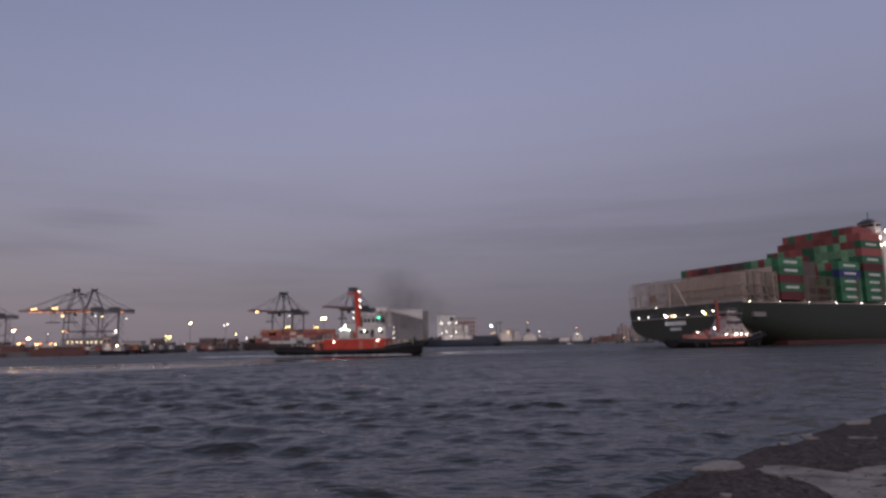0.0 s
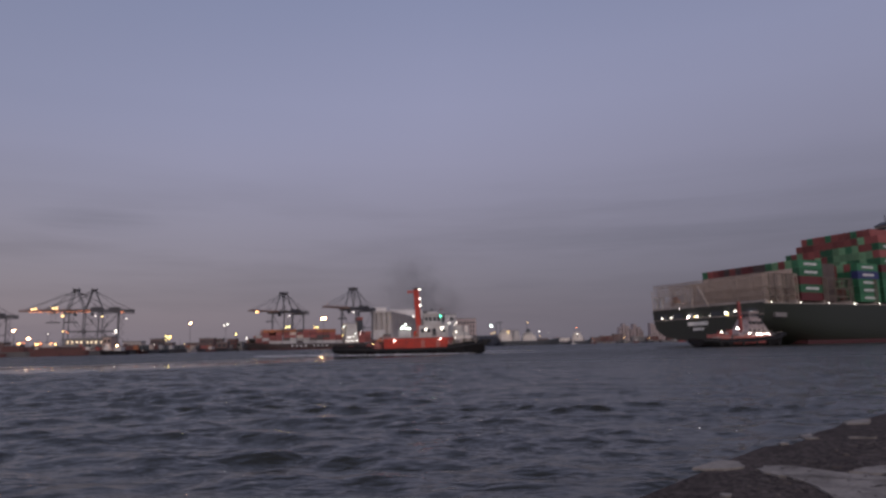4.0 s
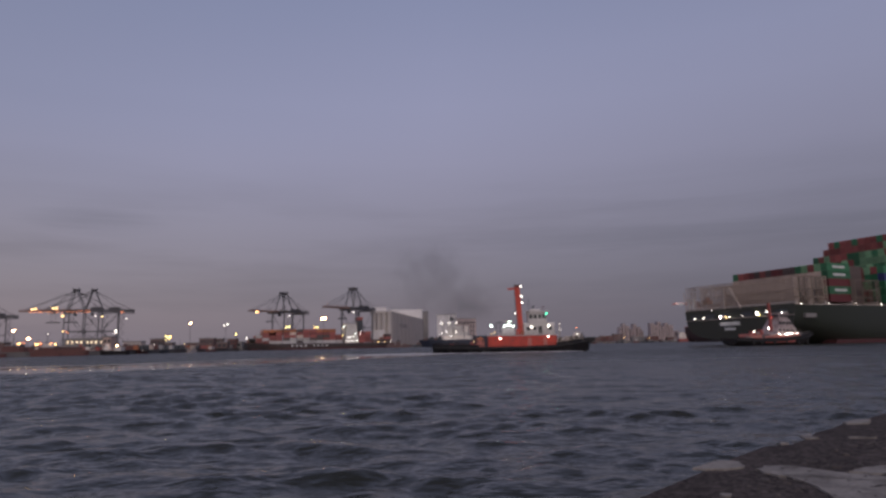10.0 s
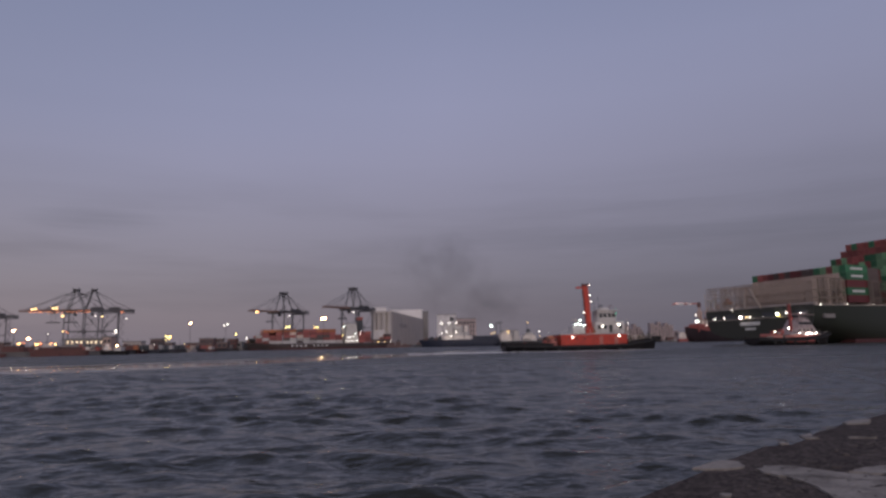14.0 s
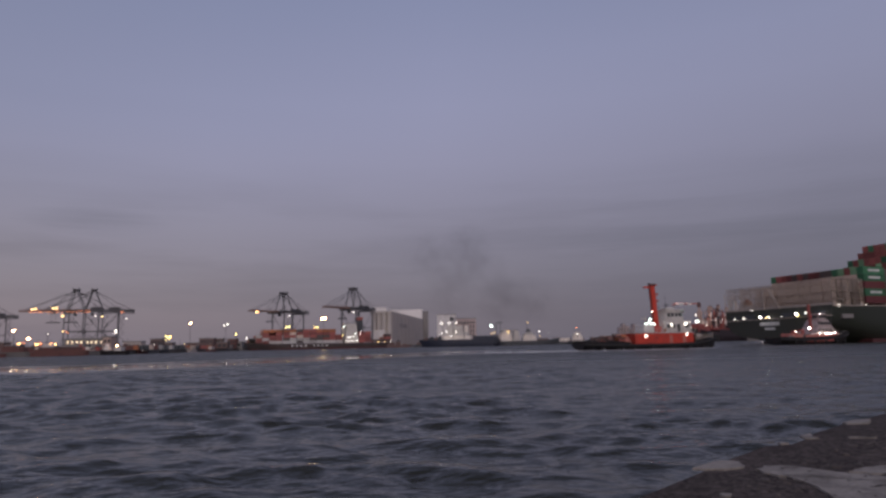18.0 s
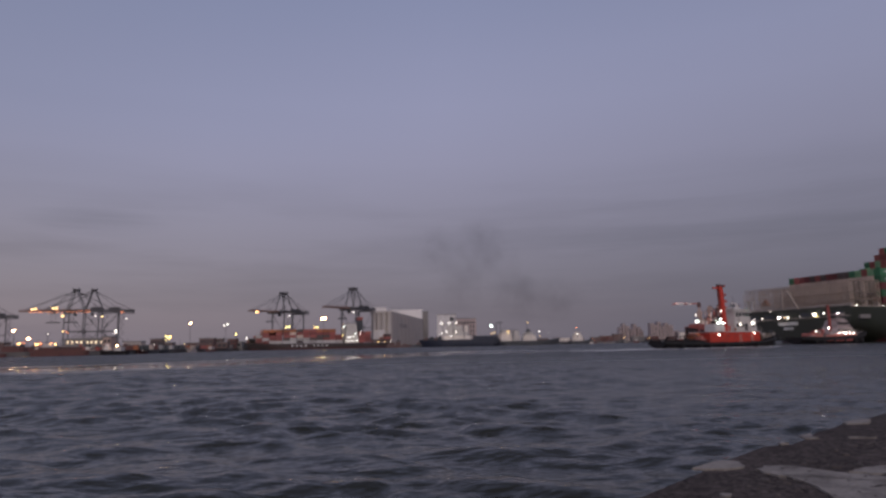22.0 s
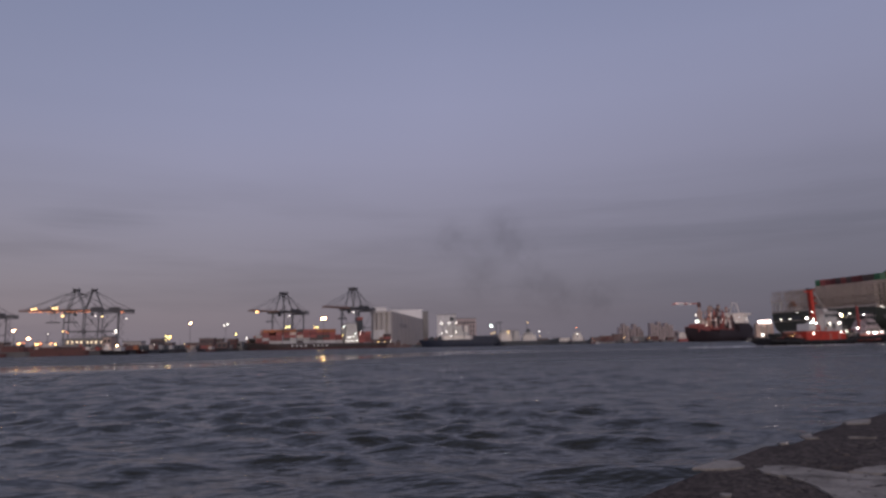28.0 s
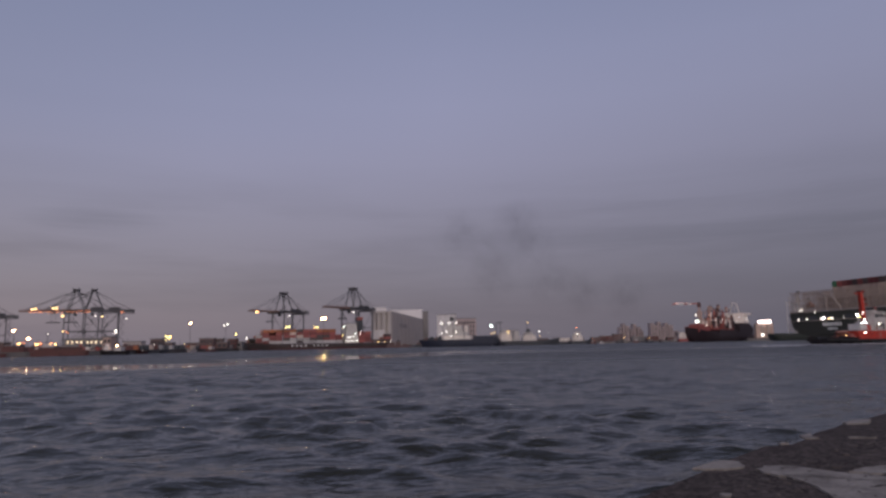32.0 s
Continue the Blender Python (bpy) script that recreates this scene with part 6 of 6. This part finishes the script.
quay_box(-190.5, 403.9, 6.06, 2.44, 2.59, 16, BRICKRED)
quay_box(-188.2, 405.5, 6.06, 2.44, 2.59, 3, C_ORANGE)
quay_box(-187.1, 409.8, 6.06, 2.44, 2.59, 14, DARKSTEEL)
quay_box(-186.2, 414.6, 6.06, 2.44, 2.59, 9, DARKSTEEL)
quay_box(-185.9, 420.8, 6.06, 2.44, 2.59, -5, C_BROWN)
quay_box(-185.3, 426.6, 6.06, 2.44, 2.59, 9, BRICKRED)
quay_box(-185.5, 434.4, 6.06, 2.44, 2.59, -6, C_GREY)
quay_box(-188.6, 450.4, 6.06, 2.44, 2.59, 10, DARKSTEEL)
quay_box(-190.6, 464.5, 6.06, 2.44, 2.59, -10, C_GREY)
quay_box(-190.1, 472.6, 6.06, 2.44, 2.59, -5, DARKSTEEL)
quay_box(-192.2, 487.9, 6.06, 2.44, 2.59, -1, DARKSTEEL)
quay_box(-195.9, 507.9, 6.06, 2.44, 2.59, 14, C_ORANGE)
quay_box(-196.5, 520.8, 6.06, 2.44, 2.59, -10, C_BROWN)
quay_box(-197.3, 534.6, 6.06, 2.44, 2.59, 10, BRICKRED)
quay_box(-196.7, 547.5, 6.06, 2.44, 2.59, 9, C_RED)
quay_box(-195.0, 554.4, 6.06, 2.44, 2.59, 6, C_ORANGE)
quay_box(-194.4, 564.4, 6.06, 2.44, 2.59, 3, BRICKRED)
quay_box(-191.5, 568.5, 6.06, 2.44, 2.59, 15, C_ORANGE)
quay_box(-189.6, 575.5, 6.06, 2.44, 2.59, 3, C_GREY)
quay_box(-187.0, 580.6, 6.06, 2.44, 2.59, -9, SHED)
quay_box(-185.6, 590.0, 6.06, 2.44, 2.59, 9, SHED)
quay_box(-183.0, 595.6, 6.06, 2.44, 2.59, 16, C_RED)
quay_box(-179.9, 600.1, 6.06, 2.44, 2.59, -3, DARKSTEEL)


# forklifts, bins and stacked gear on the terminal edge
rq = random.Random(77)
for k in range(46):
    u = rq.random()
    x, y = (-232 + 44 * u, 352 + 26 * u) if k % 3 == 0 else (-196 + rq.uniform(-10, 4), 390 + 190 * u) if k % 3 == 1 else (-205 + 140 * u, 672 + 55 * u)
    c = thing("quay_gear", pose(x, y + rq.uniform(2, 9), 2.5, 0, 0, rq.uniform(-20, 20)), "weathered cargo gear stacked on the quay edge", "cargo gear", "quay gear")
    L, h = rq.uniform(1.5, 5.0), rq.uniform(1.2, 4.2)
    m = rq.choice((BRICKRED, BRICKRED, GEARRED, TERRACOTTA, DARKSTEEL, SHED, CREAM))
    part("base", boxes((0, 0, 0, L, 2.0, h * 0.6), bevel=0.08), m, c)
    part("top", boxes((L * 0.15, 0.3, h * 0.6, L * rq.uniform(0.4, 0.8), 1.7, h), bevel=0.08), rq.choice((m, SHED, DARKSTEEL)), c)
    part("post", beams(0.16, ((L * 0.9, 1, 0), (L * 0.9, 1, h + rq.uniform(0.5, 4)))), DARKSTEEL, c)


# ---- funnel smoke, in drifting puffs ----
def smoke_material():
    m = bpy.data.materials.new("thin_dark_smoke")
    m.use_nodes = True
    t = m.node_tree
    t.nodes.clear()
    tc = t.nodes.new("ShaderNodeTexCoord")
    ln = t.nodes.new("ShaderNodeVectorMath")
    ln.operation = "LENGTH"
    t.links.new(tc.outputs["Object"], ln.inputs[0])
    fall = t.nodes.new("ShaderNodeMapRange")
    fall.interpolation_type = "SMOOTHSTEP"
    fall.inputs[1].default_value, fall.inputs[2].default_value = 8.6, 0.5
    t.links.new(ln.outputs["Value"], fall.inputs[0])
    oi = t.nodes.new("ShaderNodeObjectInfo")
    sh = t.nodes.new("ShaderNodeVectorMath")
    sh.operation = "ADD"
    t.links.new(tc.outputs["Object"], sh.inputs[0])
    sc = t.nodes.new("ShaderNodeMath")
    sc.operation = "MULTIPLY"
    sc.inputs[1].default_value = 90.0
    t.links.new(oi.outputs["Random"], sc.inputs[0])
    t.links.new(sc.outputs[0], sh.inputs[1])
    n = t.nodes.new("ShaderNodeTexNoise")
    n.inputs["Scale"].default_value, n.inputs["Detail"].default_value = 0.17, 3.5
    t.links.new(sh.outputs[0], n.inputs["Vector"])
    nr = t.nodes.new("ShaderNodeMapRange")
    nr.inputs[1].default_value, nr.inputs[2].default_value = 0.24, 0.80
    t.links.new(n.outputs["Fac"], nr.inputs[0])
    k = t.nodes.new("ShaderNodeMath")
    k.operation = "MULTIPLY"
    t.links.new(fall.outputs[0], k.inputs[0])
    t.links.new(nr.outputs[0], k.inputs[1])
    k2 = t.nodes.new("ShaderNodeMath")
    k2.operation = "MULTIPLY"
    k2.inputs[1].default_value = 0.23
    t.links.new(k.outputs[0], k2.inputs[0])
    tr, df = t.nodes.new("ShaderNodeBsdfTransparent"), t.nodes.new("ShaderNodeBsdfDiffuse")
    df.inputs[0].default_value = (0.035, 0.033, 0.036, 1)
    mx = t.nodes.new("ShaderNodeMixShader")
    t.links.new(k2.outputs[0], mx.inputs[0])
    t.links.new(tr.outputs[0], mx.inputs[1])
    t.links.new(df.outputs[0], mx.inputs[2])
    o = t.nodes.new("ShaderNodeOutputMaterial")
    t.links.new(mx.outputs[0], o.inputs[0])
    return m


SMOKE = smoke_material()


def smoke_puff():
    """A rumpled veil of soot."""
    bm = bmesh.new()
    bmesh.ops.create_grid(bm, x_segments=18, y_segments=18, size=9.0, matrix=Euler((radians(90), 0, 0)).to_matrix().to_4x4())
    for v in bm.verts:
        v.co.y += 2.5 * noise.noise(v.co * 0.25)
    ob = part("smoke_puff", bm, SMOKE, None)
    tagged(ob, "thin dark puff of drifting funnel smoke", "smoke", "funnel smoke")
    ob.visible_shadow = False
    return ob


# start and end of each puff's drift: x, y, z and the course in half a minute
DRIFT = [(-16.0, 180, 15.5, 20, 16), (-10.5, 183, 16.0, 24, 10), (-7.0, 178, 12.5, 30, 15), (-13.5, 186, 11.5, 27, 8), (-4.5, 185, 10.5, 34, 8), (-12.0, 188, 18.0, 33, 18), (-9.0, 190, 11.0, 60, 4), (-13.0, 192, 9.0, 52, 7)]
first_puff = smoke_puff()
puffs = [first_puff] + [copy_thing(first_puff, pose(x, y, z)) for x, y, z, a, b in DRIFT[1:]]


# ---- foam that the lead tug throws up ----
def tug_foam():
    rng = random.Random(9)
    bm = bmesh.new()
    for k in range(560):
        if k < 260:
            x = rng.uniform(-20, 14)
            y = -gz(x, (-20.6, 3.4), (-18, 4.9), (-10, 5.3), (6, 5.3), (12, 4.2), (15, 2.6)) - rng.random() ** 2 * 1.8
        else:
            x = -19 - 24 * rng.random() ** 2.2
            y = rng.gauss(0, 1.6) * (1 + (-19 - x) * 0.05)
        r = rng.uniform(0.12, 0.34)
        m = Matrix.Translation((x, y, 0.06)) @ Matrix.Diagonal((rng.uniform(1.0, 3.5), rng.uniform(0.8, 1.6), rng.uniform(0.2, 0.55), 1))
        bmesh.ops.create_icosphere(bm, subdivisions=1, radius=r, matrix=m)
    ob = part("wake_foam", bm, mat("white_foam", (0.58, 0.58, 0.60), 0.8, scale=3, var=0.2), None)
    return tagged(ob, "white churned foam along and behind the tug", "foam", kind="stuff")


wake = tug_foam()


# ---- the broken water that the lead tug leaves behind ----
def wake_material(name, amount):
    """Flattened water under a lace of foam."""
    m = bpy.data.materials.new(name)
    m.use_nodes = True
    t = m.node_tree
    b = t.nodes["Principled BSDF"]
    tc = t.nodes.new("ShaderNodeTexCoord")
    mp = t.nodes.new("ShaderNodeMapping")
    mp.inputs["Scale"].default_value = (0.35, 1.2, 1.0)
    t.links.new(tc.outputs["Object"], mp.inputs[0])
    n = t.nodes.new("ShaderNodeTexNoise")
    n.inputs["Scale"].default_value, n.inputs["Detail"].default_value = 1.1, 6
    t.links.new(mp.outputs[0], n.inputs["Vector"])
    r = t.nodes.new("ShaderNodeMapRange")
    r.inputs[1].default_value, r.inputs[2].default_value, r.inputs[4].default_value = 0.62 - amount * 0.4, 0.72, 0.3 + amount * 0.7
    t.links.new(n.outputs["Fac"], r.inputs[0])
    mx = t.nodes.new("ShaderNodeMix")
    mx.data_type = "RGBA"
    mx.inputs[6].default_value, mx.inputs[7].default_value = (0.05, 0.05, 0.05, 1), (0.55, 0.55, 0.57, 1)
    t.links.new(r.outputs[0], mx.inputs[0])
    t.links.new(mx.outputs[2], b.inputs["Base Color"])
    b.inputs["Roughness"].default_value, b.inputs["IOR"].default_value = 0.12, 1.33
    bp = t.nodes.new("ShaderNodeBump")
    bp.inputs["Strength"].default_value, bp.inputs["Distance"].default_value = 0.25, 0.05
    t.links.new(n.outputs["Fac"], bp.inputs["Height"])
    t.links.new(bp.outputs[0], b.inputs["Normal"])
    return m


WAKES = [wake_material("fresh_wake", 0.45), wake_material("settling_wake", 0.08), wake_material("old_wake", -0.2)]


def wake_piece(k):
    """One length of the trail, ragged at its sides, lying on the water."""
    rng = random.Random(300 + k)
    bm = bmesh.new()
    half, rows_ = 1.8 + 0.3 * k, []
    for i in range(21):
        x = -10.0 + i
        a, b = half * rng.uniform(0.6, 1.15), half * rng.uniform(0.6, 1.15)
        rows_.append([bm.verts.new((x, y, 0.02 + 0.09 * math.cos(1.5 * y / half))) for y in (-a, -a * 0.5, 0.0, b * 0.5, b)])
    for p, q in zip(rows_, rows_[1:]):
        for j in range(4):
            bm.faces.new((p[j], q[j], q[j + 1], p[j + 1]))
    bmesh.ops.recalc_face_normals(bm, faces=bm.faces)
    ob = part("wake_trail", bm, WAKES[0 if k < 2 else 1 if k < 3 else 2], None)
    return tagged(ob, "flat streak of pale broken water left by the tug", "wake", "tug wake", kind="stuff")


trail = [wake_piece(k) for k in range(15)]


# ---- keyed paths ----
def motions():
    # departing container ship: the stern corner glides along a straight course
    rows = []
    for t in (0, 4, 8, 12, 16, 20, 24, 28, 32):
        x, y, h = 90.92 + 2.5333 * t + 0.0036 * t * t, 205.6 + 1.9377 * t - 0.0017 * t * t, 28.25 - 0.212 * t
        a = radians(h)
        rows.append((t, pose(x - HB * math.sin(a), y + HB * math.cos(a), 0, -0.6, 0, h)))
    rows2 = [(t, pose(x, y, 0, 0, 0, 22)) for t, x, y in ((0, 77.3, 194.1), (3, 84.5, 199.9), (6, 91.9, 205.7), (9, 98.9, 211.4), (13, 108.8, 219.0), (17, 119.2, 226.6), (21, 129.7, 234.1), (25, 140.9, 241.5), (28, 149.2, 247.1), (32, 160.4, 254.4))]
    walk(container_vessel, rows)
    walk(tug_assist, rows2)
    # leading tug: crosses the basin and turns slowly away
    course = [
        (0, -21.6, 171.0, -12.0), (1, -18.2, 170.3, -11.7), (2, -14.2, 169.7, -11.3), (3, -10.4, 169.0, -11.0), (6, 1.7, 167.0, -9.0), (9, 14.0, 165.0, -3.5), (13, 30.7, 165.5, 4.0), (17, 47.6, 168.0, 12.5), (19, 56.9, 170.5, 18.0),
        (21, 67.0, 174.0, 19.7), (23, 76.8, 178.5, 21.5), (25, 87.8, 185.0, 23.0), (28, 106.2, 196.7, 23.6), (30, 117.7, 203.0, 23.8), (32, 128.2, 209.0, 23.6)]
    for ob in (tug_lead, wake):
        walk(ob, [(t, pose(x, y, 0, 0, 0, h)) for t, x, y, h in course])
    # each length of the wake follows where the tug was some seconds earlier
    track = [(-44, -112.0, 72.0), (-30, -86.0, 83.0), (-20, -57.0, 100.0), (-13, -41.0, 122.0), (-6, -31.0, 150.0), (-3, -27.5, 164.0)] + [c[:3] for c in course]
    ts, txs, tys = zip(*track)
    for k, ob in enumerate(trail):
        rows3 = []
        for t in range(0, 33, 2):
            at = t - 5.2 - k * 2.7
            x, y = np.interp(at, ts, txs), np.interp(at, ts, tys)
            ax, ay = np.interp(at + 1.5, ts, txs) - np.interp(at - 1.5, ts, txs), np.interp(at + 1.5, ts, tys) - np.interp(at - 1.5, ts, tys)
            rows3.append((t, pose(float(x), float(y), 0, 0, 0, math.degrees(math.atan2(ay, ax)))))
        walk(ob, rows3)
    # smoke drifts up and eastward, spreading
    for ob, (x, y, z, dx, dz) in zip(puffs, DRIFT):
        walk(ob, [(t, pose(x + dx * t / 32, y, z + dz * (t / 32) ** 0.8, 0, 0, 0)) for t in (0, 8, 16, 24, 32)])
    walk(boat5, [(0, pose(121.0, 680, 0)), (32, pose(153.0, 680, 0))])
    # the chop drifts with the wind
    walk(water, [(0, pose(0, 0, 0)), (16, pose(5, -6, 0)), (32, pose(10, -12, 0))])


motions()
